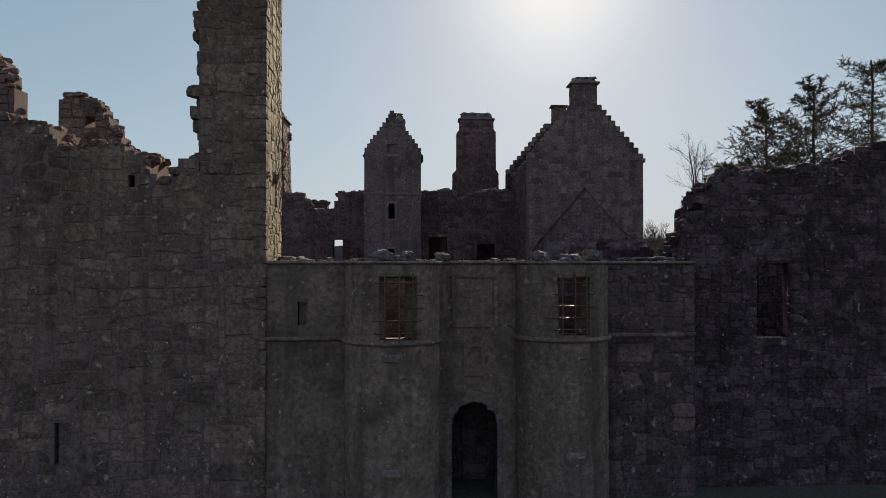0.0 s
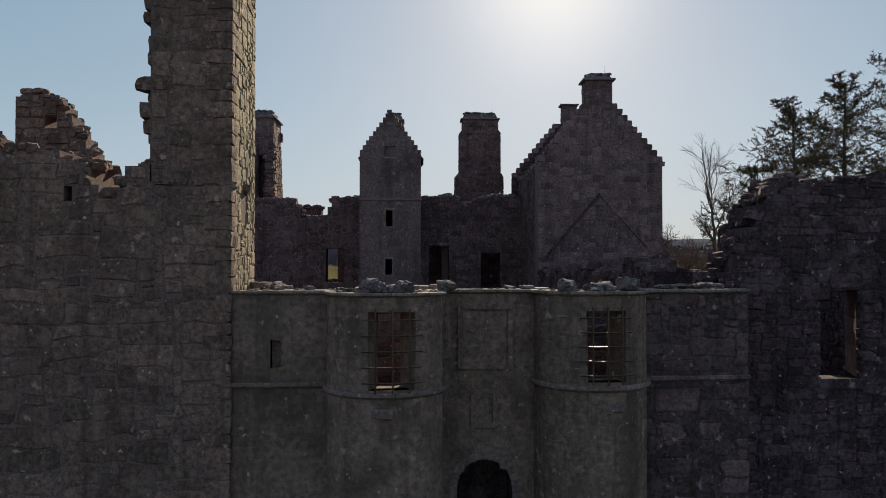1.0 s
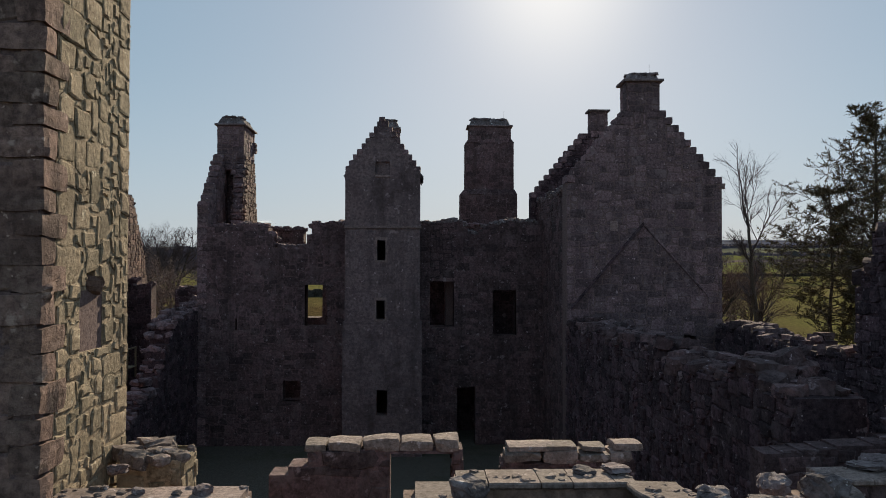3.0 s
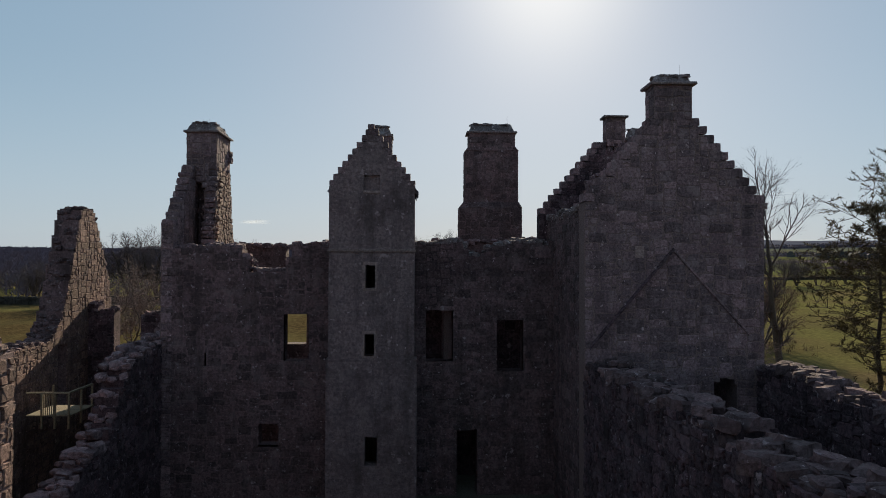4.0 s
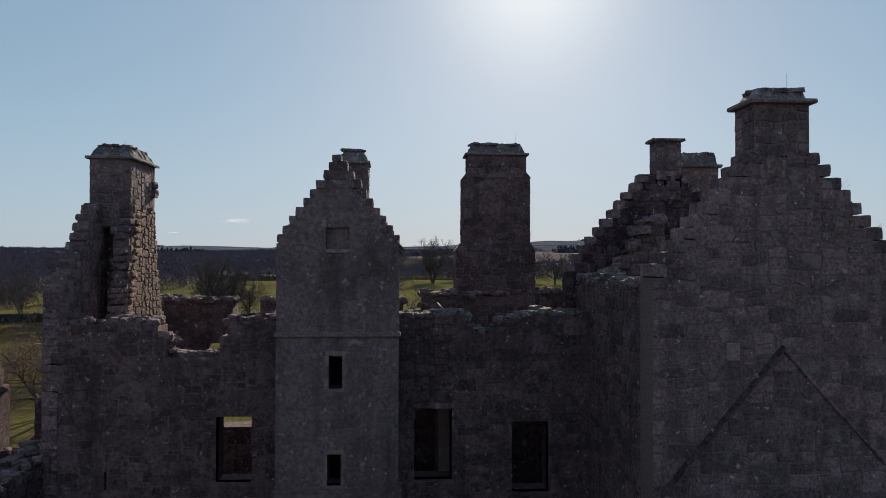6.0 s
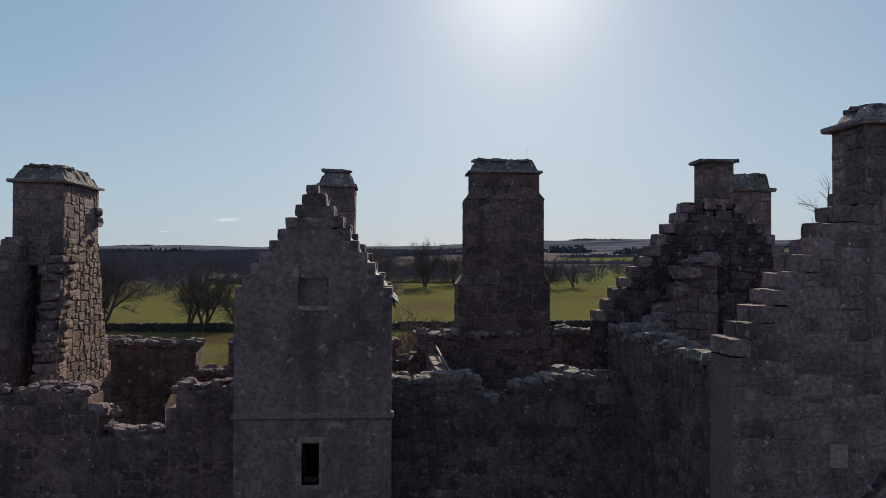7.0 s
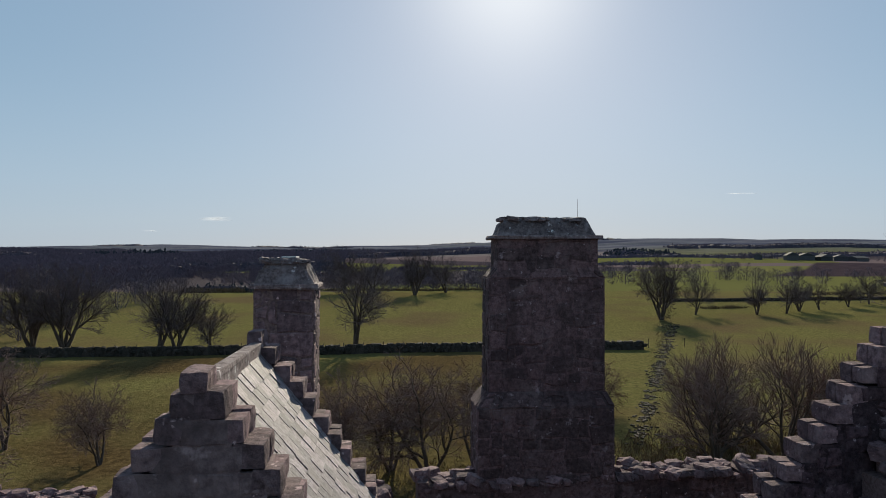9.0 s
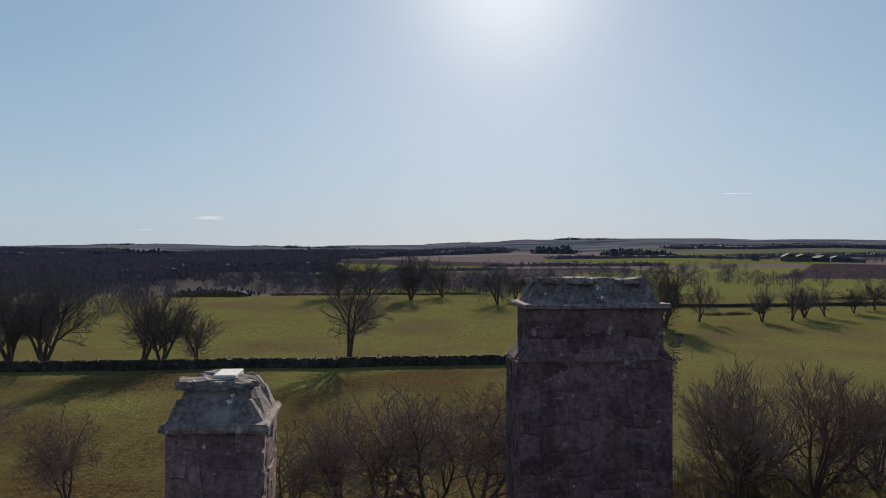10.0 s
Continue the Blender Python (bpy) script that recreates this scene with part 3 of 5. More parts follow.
def field_material():
    """Pasture close by; further off a patchwork of pasture and plough; far hills coloured for haze."""
    m = bpy.data.materials.new("pasture and fields")
    m.use_nodes = True
    n, l = m.node_tree.nodes, m.node_tree.links
    b = n["Principled BSDF"]
    b.inputs["Roughness"].default_value = 0.95
    b.inputs["Specular IOR Level"].default_value = 0.0
    pos = n.new("ShaderNodeNewGeometry")

    def tex(scale, detail=4.0, stretch=None):
        t = n.new("ShaderNodeTexNoise")
        t.inputs["Scale"].default_value, t.inputs["Detail"].default_value, t.inputs["Roughness"].default_value = scale, detail, 0.72 if scale > 0.5 else 0.5
        if stretch:
            mp = n.new("ShaderNodeMapping")
            mp.inputs["Scale"].default_value = stretch
            l.new(pos.outputs["Position"], mp.inputs["Vector"])
            l.new(mp.outputs["Vector"], t.inputs["Vector"])
        else:
            l.new(pos.outputs["Position"], t.inputs["Vector"])
        return t.outputs["Fac"]

    def ramp(fac, stops):
        r = n.new("ShaderNodeValToRGB")
        while len(r.color_ramp.elements) < len(stops):
            r.color_ramp.elements.new(0.5)
        for e, (p, c) in zip(r.color_ramp.elements, stops):
            e.position, e.color = p, (*c, 1)
        l.new(fac, r.inputs["Fac"])
        return r.outputs["Color"]

    def mix(fac, a, c):
        x = n.new("ShaderNodeMix")
        x.data_type = "RGBA"
        for s, v in ((x.inputs["Factor"], fac), (x.inputs["A"], a), (x.inputs["B"], c)):
            l.new(v, s)
        return x.outputs["Result"]

    def band(sock, lo, hi):
        r = n.new("ShaderNodeMapRange")
        r.inputs["From Min"].default_value, r.inputs["From Max"].default_value = lo, hi
        l.new(sock, r.inputs["Value"])
        return r.outputs["Result"]

    sep = n.new("ShaderNodeSeparateXYZ")
    l.new(pos.outputs["Position"], sep.inputs[0])
    grass = ramp(tex(1.7, 9.0), [(0.30, (0.072, 0.068, 0.024)), (0.5, (0.134, 0.123, 0.046)), (0.70, (0.215, 0.184, 0.076))])
    dull = ramp(tex(2.2, 9.0), [(0.36, (0.066, 0.050, 0.026)), (0.52, (0.130, 0.098, 0.052)), (0.66, (0.165, 0.130, 0.065))])
    near = mix(band(tex(0.035, 5.0), 0.48, 0.66), grass, dull)
    brown = ramp(tex(1.5, 9.0), [(0.35, (0.044, 0.032, 0.017)), (0.52, (0.090, 0.065, 0.031)), (0.68, (0.145, 0.104, 0.049))])
    rough = mix(band(tex(0.05, 6.0), 0.34, 0.56), near, brown)
    rough = mix(band(sep.outputs["X"], 16, 30), rough, near)
    near = mix(band(sep.outputs["Y"], 172, 164), near, rough)
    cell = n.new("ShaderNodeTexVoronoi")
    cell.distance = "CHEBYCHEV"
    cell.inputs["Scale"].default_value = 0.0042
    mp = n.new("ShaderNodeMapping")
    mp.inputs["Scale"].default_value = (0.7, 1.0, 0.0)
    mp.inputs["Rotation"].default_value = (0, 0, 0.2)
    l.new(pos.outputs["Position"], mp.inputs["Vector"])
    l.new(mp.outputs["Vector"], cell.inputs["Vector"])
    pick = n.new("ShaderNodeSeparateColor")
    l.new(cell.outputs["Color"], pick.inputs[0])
    # Far parcels have muted colours, with some haze of the distance put in.
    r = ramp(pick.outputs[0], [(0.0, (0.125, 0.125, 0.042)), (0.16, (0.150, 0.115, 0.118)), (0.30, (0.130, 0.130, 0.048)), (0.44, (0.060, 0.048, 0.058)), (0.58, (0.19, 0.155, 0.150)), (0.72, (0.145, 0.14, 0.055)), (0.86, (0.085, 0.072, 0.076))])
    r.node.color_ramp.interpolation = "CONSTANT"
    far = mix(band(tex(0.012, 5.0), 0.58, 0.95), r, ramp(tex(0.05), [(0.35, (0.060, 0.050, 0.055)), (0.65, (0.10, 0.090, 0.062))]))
    # one dark ploughed field below the farm
    skew = n.new("ShaderNodeMath")
    skew.operation, skew.inputs[1].default_value = "MULTIPLY_ADD", -0.71
    l.new(sep.outputs["Y"], skew.inputs[0])
    l.new(sep.outputs["X"], skew.inputs[2])
    inside = n.new("ShaderNodeMath")
    inside.operation = "MULTIPLY"
    l.new(band(skew.outputs[0], -112, -106), inside.inputs[0])
    depth = n.new("ShaderNodeMath")
    depth.operation = "MULTIPLY"
    l.new(band(sep.outputs["Y"], 524, 532), depth.inputs[0])
    l.new(band(sep.outputs["Y"], 862, 852), depth.inputs[1])
    l.new(depth.outputs[0], inside.inputs[1])
    far = mix(inside.outputs[0], far, ramp(tex(0.08), [(0.35, (0.040, 0.030, 0.038)), (0.65, (0.062, 0.047, 0.055))]))
    # Bluish grey by distance: haze over the far hills, put into the colour.
    hazed_hills = ramp(tex(0.004, 4.0, (0.5, 1.5, 0.0)), [(0.38, (0.050, 0.055, 0.085)), (0.46, (0.085, 0.090, 0.125)), (0.52, (0.145, 0.145, 0.165)), (0.56, (0.062, 0.068, 0.10)), (0.66, (0.115, 0.122, 0.130))])
    far = mix(band(sep.outputs["Y"], 1150, 1700), far, hazed_hills)
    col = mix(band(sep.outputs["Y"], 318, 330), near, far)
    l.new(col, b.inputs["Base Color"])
    bp = n.new("ShaderNodeBump")
    bp.inputs["Strength"].default_value, bp.inputs["Distance"].default_value = 0.8, 0.3
    l.new(tex(3.0, 5.0), bp.inputs["Height"])
    l.new(bp.outputs["Normal"], b.inputs["Normal"])
    return m


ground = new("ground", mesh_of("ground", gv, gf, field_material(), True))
tagged(ground, "green pasture rolling to low distant hills", "ground", kind="structure")

bag = Bag()
for i in range(13):
    for j in range(13):
        bag.v.append((-19 + 34 * i / 12, 19 + 46 * j / 12, 0.03 + 0.02 * noise.noise((i, j, 0))))
for i in range(12):
    for j in range(12):
        bag.f.append((i * 13 + j, (i + 1) * 13 + j, (i + 1) * 13 + j + 1, i * 13 + j + 1))
yard = new("pavement", bag.mesh("pavement", material("trodden gravel", (0.06, 0.053, 0.045), (0.14, 0.125, 0.105), 2.0, 0.95, 0.5, 0.0, (0.05, 0.055, 0.025), 0.3, 0.6)))
tagged(yard, "dark trodden gravel of the castle courtyard", "paving", kind="structure")

# ---- gatehouse ----
gate = thing("gatehouse", "low stone gatehouse with two round drum towers, ruined and roofless", "gatehouse", at=(1.5, 22, 0))
TOP = 7.0
gparts = []
m, n_ = flat(-4.41, 21.5, -2.1, 21.5)
gparts.append((m, n_, [(0.92, 1.22, 5.22, 5.98)], "flank"))
m, n_ = drum(-0.75, 21.3, 1.38, -80, 70)
gparts.append((m, n_, [(1.38 * radians(80 - 14), 1.38 * radians(80 + 30), 4.98, 6.68)], "drum"))
m, n_ = flat(0.55, 22.2, 2.9, 22.2)
arch = lambda u: 2.25 + math.sqrt(max(0.0, 0.68 ** 2 - (u - 1.08) ** 2))
gparts.append((m, n_, [(0.40, 1.76, -1, arch)], "gate"))
m, n_ = drum(4.2, 22.0, 1.35, -98, 96)
gparts.append((m, n_, [(1.35 * radians(98 - 16), 1.35 * radians(98 + 25), 5.02, 6.66)], "drum"))
m, n_ = flat(5.5, 22.2, 8.35, 22.4)
gparts.append((m, n_, [], "flank"))
m, n_ = flat(0.56, 20.86, 0.56, 22.2)
gparts.append((m, n_, [], "return"))
m, n_ = flat(-2.09, 21.5, -2.09, 21.08)
gparts.append((m, n_, [], "return"))
for i, (m, n_, holes, what) in enumerate(gparts):
    rubble = i == 4
    w = wall(gate, m, n_, 0.7, -0.3, TOP, holes, (0.6, 0.3) if rubble else (0.62, 0.33), 0.03 if rubble else 0.014, STONE_RED if rubble else HARL, 20 + i, "f", (lambda u, v: v > 3.2), 110,
             label="harled flank wall, worn to the rubble" if rubble else "weathered lime-harled wall", core=STONE_RED if rubble else HARL)
    course(w, "cope_stone", m, n_, TOP, TOP + 0.1, 0.1, 0.55, LICHEN, 0.55, 30 + i)
    rubble_top(w, m, n_, lambda u: TOP + 0.08, 0.6, LICHEN, 45 + i, 0.11, 25, 0.1)
    if what != "gate":
        course(w, "string_course", m, n_, 4.8, 4.94, 0.1, 0.02, STONE if rubble else DRESSED, 1.0, 40 + i)
    for h in holes:
        if what != "gate":
            surround(w, m, h[0], h[1], h[2], h[3], HARL, 0.1, 0.012, 0.3)
    if what == "gate":
        # the moulded arch
        for k in range(15):
            a0, a1 = math.pi * k / 15, math.pi * (k + 1) / 15
            bag = Bag()
            for r in (0.67, 0.86):
                for a in (a0 + 0.01, a1 - 0.01):
                    for n0 in (0.03, -0.3):
                        bag.v.append(m(1.08 - r * math.cos(a), 2.25 + r * math.sin(a), n0))
            bag.f = [(0, 2, 6, 4), (1, 5, 7, 3), (0, 1, 3, 2), (4, 6, 7, 5), (0, 4, 5, 1), (2, 3, 7, 6)]
            piece("voussoir", bag.mesh("voussoir", DRESSED), w)
        for s in (0.21, 1.76):
            for k in range(6):
                bag = Bag()
                bag.add([m(u, z, q) for z in (k * 0.375 + 0.005, k * 0.375 + 0.37) for q in (0.03, -0.3) for u in (s, s + 0.19)],
                        [(0, 2, 3, 1), (4, 5, 7, 6), (0, 1, 5, 4), (2, 6, 7, 3), (0, 4, 6, 2), (1, 3, 7, 5)])
                piece("jamb", bag.mesh("jamb", DRESSED), w)
        # framed panels over the arch
        for u0, u1, z0, z1 in ((0.42, 1.78, 5.14, 6.74), (0.75, 1.4, 3.7, 4.68)):
            for a, b, c, d in ((u0, u1, z1 - 0.12, z1), (u0, u1, z0, z0 + 0.12), (u0, u0 + 0.12, z0 + 0.12, z1 - 0.12), (u1 - 0.12, u1, z0 + 0.12, z1 - 0.12)):
                bag = Bag()
                bag.add([m(u, z, q) for z in (c, d) for q in (0.09, -0.05) for u in (a, b)],
                        [(0, 2, 3, 1), (4, 5, 7, 6), (0, 1, 5, 4), (2, 6, 7, 3), (0, 4, 6, 2), (1, 3, 7, 5)])
                piece("panel_frame", bag.mesh("panel_frame", HARL), w)

# Added slab behind the arrow slit to block sun coming through it.
slab(gate, "slit_back", -3.8, -2.8, 21.72, 22.1, 5.0, 6.3, HARL, 0.02)
# shot holes in the drums
for cx, cy, z in ((-0.75, 19.83, 1.45), (4.35, 20.66, 1.68), (-0.75, 19.83, 4.5), (4.45, 20.67, 4.45)):
    s = slab(gate, "shot_hole", cx - 0.25, cx + 0.25, cy - 0.03, cy + 0.1, z - 0.09, z + 0.09, DRESSED, 0.03)

# rear wall of the gatehouse, broken down, with what is left of its cope
for a, b, pts, sd in ((-2.3, 0.75, [(0, 6.6), (0.4, 6.65), (0.6, 6.98), (3.05, 6.98)], 51), (1.4, 8.3, [(0, 6.78), (2.15, 6.8), (2.2, 6.0), (4.3, 6.0), (4.35, 6.9), (7, 7.15)], 52)):
    m, n_ = flat(a, 24.3, b, 24.3)
    gaps = [(1.9, 2.9, 5.3, 6.93)] if a < 0 else []
    rear = wall(gate, m, n_, 0.5, -0.3, ragged(pts, sd, 0.02), gaps, (0.6, 0.3), 0.04, STONE_RED, sd, "fblr")
    rng = random.Random(sd)
    lo, hi = (-1.75, 0.72) if a < 0 else (1.42, 3.5)
    while lo < hi - 0.15:
        wd = min(rng.uniform(0.28, 0.62), hi - lo)
        base = 6.97 if a < 0 else 6.78
        block(rear, "cope_stone", lo, lo + wd - 0.02, 24.24 + rng.uniform(0, .08), 24.8, base, base + rng.uniform(0.1, 0.2), LICHEN, 0.03)
        if a > 0 and rng.random() < 0.6:
            block(rear, "cope_stone", lo + 0.05, lo + wd + rng.uniform(-.1, .2), 24.3, 24.75, base + 0.17, base + 0.17 + rng.uniform(0.07, 0.13), LICHEN, 0.03)
        lo += wd
m, n_ = flat(-4.3, 23.4, -3.4, 23.4)
wall(gate, m, n_, 0.8, -0.3, ragged([(0, 7.1), (1, 7.0)], 53, 0.05), (), (0.45, 0.24), 0.04, STONE_SUNLIT, 53, "fblr", head=LICHEN, head_size=0.3)
# Added boxes shut skylight out of the gate passage, so the arch stays dark.
bag = Bag()
bag.box(-4.3, 8.2, 22.9, 25.1, 3.2, 4.5)
bag.box(0.74, 1.41, 24.5, 25.0, -0.3, 3.2)
bag.box(0.6, 0.8, 22.9, 24.3, -0.3, 3.2)
bag.box(2.42, 2.62, 22.9, 24.3, -0.3, 3.2)
piece("vault_floor", bag.mesh("vault_floor", SHADE_STONE), gate)
for cx, cy, r in ((-0.75, 21.3, 0.72), (4.2, 22.0, 0.34)):
    bag = Bag()
    k = 20
    for zz in (6.6, 6.8):
        bag.v += [(cx + r * math.cos(6.2832 * i / k), cy + r * math.sin(6.2832 * i / k), zz) for i in range(k)]
    bag.f = [tuple(range(k)), tuple(range(k, 2 * k))] + [(i, (i + 1) % k, k + (i + 1) % k, k + i) for i in range(k)]
    piece("drum_floor", bag.mesh("drum_floor", LICHEN), gate)

# ---- the ruined tower ----
tower = thing("ruined_tower", "tall broken stone tower with one high standing corner", "tower", at=(-8, 22, 0))
m, n_ = flat(-22, 21.4, -4.46, 21.4)
wall(tower, m, n_, 2.0, -0.3, ragged([(0, 11.4), (10, 11.2), (11.35, 10.95), (11.5, 10.75), (11.75, 10.35), (13.6, 10.4), (13.65, 10.25), (13.9, 10.2), (14.3, 10.05), (14.32, 9.75), (14.45, 9.4), (14.95, 9.4), (15, 9.75), (15.15, 9.8), (15.2, 10.0), (15.68, 10.1), (15.7, 9.62), (17.6, 9.62)], 61, 0.05, 0.35),
     [(11.72, 11.88, 1.36, 2.55), (13.72, 13.9, 9.2, 9.55)], (0.66, 0.36), 0.04, STONE_TAN, 61, "f", (lambda u, v: u > 9.5 and v > 3), 290, head=STONE_TAN, head_size=0.36, head_every=0.6)
# the standing corner, with a torn left edge
rng = random.Random(62)
m, n_ = flat(-6.3, 21.4, -4.44, 21.4)
front = wall(tower, m, n_, 0.6, 9.6, 19.5, (), (0.72, 0.36), 0.035, STONE_TAN, 63, "fl", (lambda u, v: 3 < v < 15), 290, name="standing_corner")
# The sun on this return face is partly painted: paler, yellower stone.
m, n_ = flat(-4.42, 21.75, -4.47, 24.15)
wall(tower, m, n_, 1.75, -0.3, 19.45, [(0.7, 1.45, 8.75, lambda u: 9.9 - 1.1 * abs(u - 1.1))], (0.38, 0.25), 0.04, STONE_SUNLIT, 64, "fr", (lambda u, v: 6.5 < v < 15), 290, name="return_wall", core=STONE_SUNLIT, label="sunlit tan inner face of the torn tower")
z, k = -0.3, 0
while z < 19.3:
    h = rng.uniform(0.24, 0.42)
    d = 0.62 if k % 2 else 0.34
    block(front, "quoin", -4.41 - (0.96 - d), -4.375, 21.355, 21.36 + d, z + 0.006, z + h - 0.006, STONE_TAN, 0.02)
    if z > 9.8:
        block(front, "torn_stone", -6.33 - rng.uniform(0.0, 0.3), -6.05, 21.42 + rng.uniform(0, .2), 23.4, z, z + h, STONE_TAN, 0.03)
    if z < 12.0 <= z + h:
        block(front, "torn_stone", -6.7, -6.1, 21.42, 22.0, z, z + h * 0.85, STONE_TAN, 0.05)
    s = rng.uniform(0.05, 0.4)
    block(front, "torn_stone", -6.2 + rng.uniform(0, .5), -4.8 + rng.uniform(-.1, .06), 23.9, 24.2 + s * 0.5, z, z + h, STONE_TAN, 0.035)
    block(front, "torn_stone", -6.3 + rng.uniform(0, .3), -5.2 + rng.uniform(-.2, .12), 24.0, 24.8 + s, z, z + h, STONE_TAN, 0.035)
    z += h
    k += 1
m, n_ = flat(-22, 36.0, -10.4, 36.0)
wall(tower, m, n_, 1.2, -0.3, ragged([(0, 17.4), (1.9, 16.9), (2.5, 15.6), (2.7, 14.0), (3.4, 12.9), (4.7, 12.8), (4.75, 14.5), (4.95, 15.0), (6.2, 15.05), (6.8, 14.4), (7.2, 13.8), (7.7, 12.85), (8.0, 12.35), (8.5, 11.9), (9.6, 10.6), (11.6, 8.8)], 65, 0.09, 0.3),
     [(6.0, 6.5, 13.5, 14.1)], (0.55, 0.3), 0.12, STONE_TAN, 65, "fr", head=STONE_TAN, head_size=0.42, head_every=0.7)
m, n_ = flat(-22, 37.2, -22, 21.5)
wall(tower, m, n_, 1.5, -0.3, ragged([(0, 15), (8, 12), (15.7, 11)], 66, 0.3), (), (0.6, 0.35), 0.05, STONE_TAN, 66, "b")

# ---- ruined range beside the gatehouse ----
ruin = thing("ruined_range", "dark broken rubble wall of a roofless range with an empty window", "ruin", at=(11, 23, 0))
m, n_ = flat(8.1, 23.2, 22, 23.4)
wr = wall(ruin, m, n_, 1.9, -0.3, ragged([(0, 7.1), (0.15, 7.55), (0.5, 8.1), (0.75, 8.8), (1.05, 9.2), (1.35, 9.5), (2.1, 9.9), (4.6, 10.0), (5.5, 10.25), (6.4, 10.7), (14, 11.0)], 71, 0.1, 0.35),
     [(2.5, 4.35, 4.5, 7.05)], (0.42, 0.23), 0.05, SHADE_STONE, 71, "fl", (lambda u, v: u < 5 and v > 4), 250, core=SHADE_STONE, head=SHADE_STONE, head_size=0.45)
# the splayed jamb of its window
for k in range(6):
    z0_, z1_ = 4.65 + 0.4 * k, 5.04 + 0.4 * k
    bag = Bag()
    bag.add([(x, y, z) for z in (z0_, z1_) for x, y in ((11.79 - 0.02 * (k % 2), 23.4), (12.47, 23.4), (12.47, 25.15), (12.42, 25.15))],
            [(0, 1, 2, 3), (7, 6, 5, 4), (0, 4, 5, 1), (1, 5, 6, 2), (2, 6, 7, 3), (3, 7, 4, 0)])
    piece("jamb", bag.mesh("jamb", STONE_TAN), wr)
m, n_ = flat(11.74, 23.21, 12.46, 23.22)
wall(wr, m, n_, 0.22, 4.3, 7.04, (), (0.46, 0.27), 0.08, SHADE_STONE, 75, "fl", name="window_cheek", core=SHADE_STONE)
slab(wr, "sill", 10.62, 11.76, 23.19, 23.42, 4.42, 4.69, SHADE_STONE, 0.03)
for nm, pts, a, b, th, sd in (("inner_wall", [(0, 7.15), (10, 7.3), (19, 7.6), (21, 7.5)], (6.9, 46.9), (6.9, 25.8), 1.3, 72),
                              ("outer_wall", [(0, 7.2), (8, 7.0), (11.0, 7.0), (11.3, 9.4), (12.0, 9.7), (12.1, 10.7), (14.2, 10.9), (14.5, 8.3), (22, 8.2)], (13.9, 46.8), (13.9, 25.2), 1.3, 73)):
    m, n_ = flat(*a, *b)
    wall(ruin, m, n_, th, -0.3, ragged(pts, sd, 0.32, 0.7), (), (0.48, 0.26), 0.1, SHADE_STONE, sd, "fb", name=nm, core=SHADE_STONE, head=STONE_RED, head_size=0.6, head_singles=40)

# ---- loose stones on the gatehouse head ----
rng = random.Random(55)
for x, y, s, q in ((-1.08, 20.45, 0.38, 0.85), (-0.86, 20.12, 0.28, 1.0), (-0.6, 20.08, 0.19, 0.9), (-0.31, 20.12, 0.3, 0.95), (-0.72, 20.02, 0.1, 0.7), (-0.45, 20.0, 0.12, 0.7), (0.66, 21.5, 0.36, 0.7), (3.45, 20.98, 0.4, 0.75), (4.06, 20.86, 0.42, 0.5), (4.42, 20.95, 0.28, 0.6), (4.95, 21.3, 0.42, 0.8), (4.5, 21.7, 0.36, 0.6), (5.15, 21.7, 0.36, 0.6),
                   (-4.0, 22.7, 0.26, 0.5), (-2.6, 21.75, 0.2, 0.6), (-3.4, 21.8, 0.13, 0.6), (-2.9, 21.7, 0.1, 0.6), (2.3, 22.55, 0.26, 0.35), (2.75, 22.6, 0.3, 0.35), (6.3, 22.7, 0.42, 0.25), (6.85, 22.75, 0.5, 0.25), (7.25, 22.8, 0.46, 0.3), (7.6, 23.0, 0.55, 0.3), (6.6, 22.95, 0.4, 0.3), (-1.55, 20.75, 0.22, 0.4), (-1.75, 21.1, 0.26, 0.35)):
    b = piece("loose_stone", mesh_of("loose_stone", *BOULDERS[rng.randrange(5)], CAPSTONE))
    b.matrix_basis = Matrix.LocRotScale((x, y, TOP + 0.1 + s * q * 0.4), Euler((rng.uniform(-.2, .2), rng.uniform(-.2, .2), rng.uniform(0, 6))), (s * 1.15, s, s * q))
    tagged(b, "loose lichened stone lying on the gatehouse wall head", "stone", "loose stones")

# ---- ranges on the other side of the court ----
east = thing("east_range", "roofless side range with a sunlit broken gable", "ruin", at=(-15, 50, 0))
# Inner wall in the dark rubble: its shade is put into the colour.
m, n_ = flat(-12.9, 57.6, -12.9, 42.5)
wall(east, m, n_, 0.9, -0.3, ragged([(0, 7.6), (3.0, 7.5), (6.1, 7.3), (8.5, 6.7), (9.3, 5.5), (10.3, 4.3), (13.6, 3.3), (15, 3.0)], 81, 0.16, 0.4), (), (0.48, 0.28), 0.1, SHADE_STONE, 81, "fbr", name="inner_wall", head=STONE, head_size=0.5)
m, n_ = flat(-13.8, 57.6, -11.6, 57.6)
wall(east, m, n_, 0.7, -0.3, ragged([(0, 7.6), (0.7, 7.8), (0.8, 8.7), (2.2, 8.8)], 83, 0.08), (), (0.48, 0.28), 0.06, STONE, 83, "fl", name="end_wall", head=STONE, head_size=0.4)
# Browner core and head put the shade on the gable's end into colour.
m, n_ = flat(-18.2, 32, -18.2, 63.3)
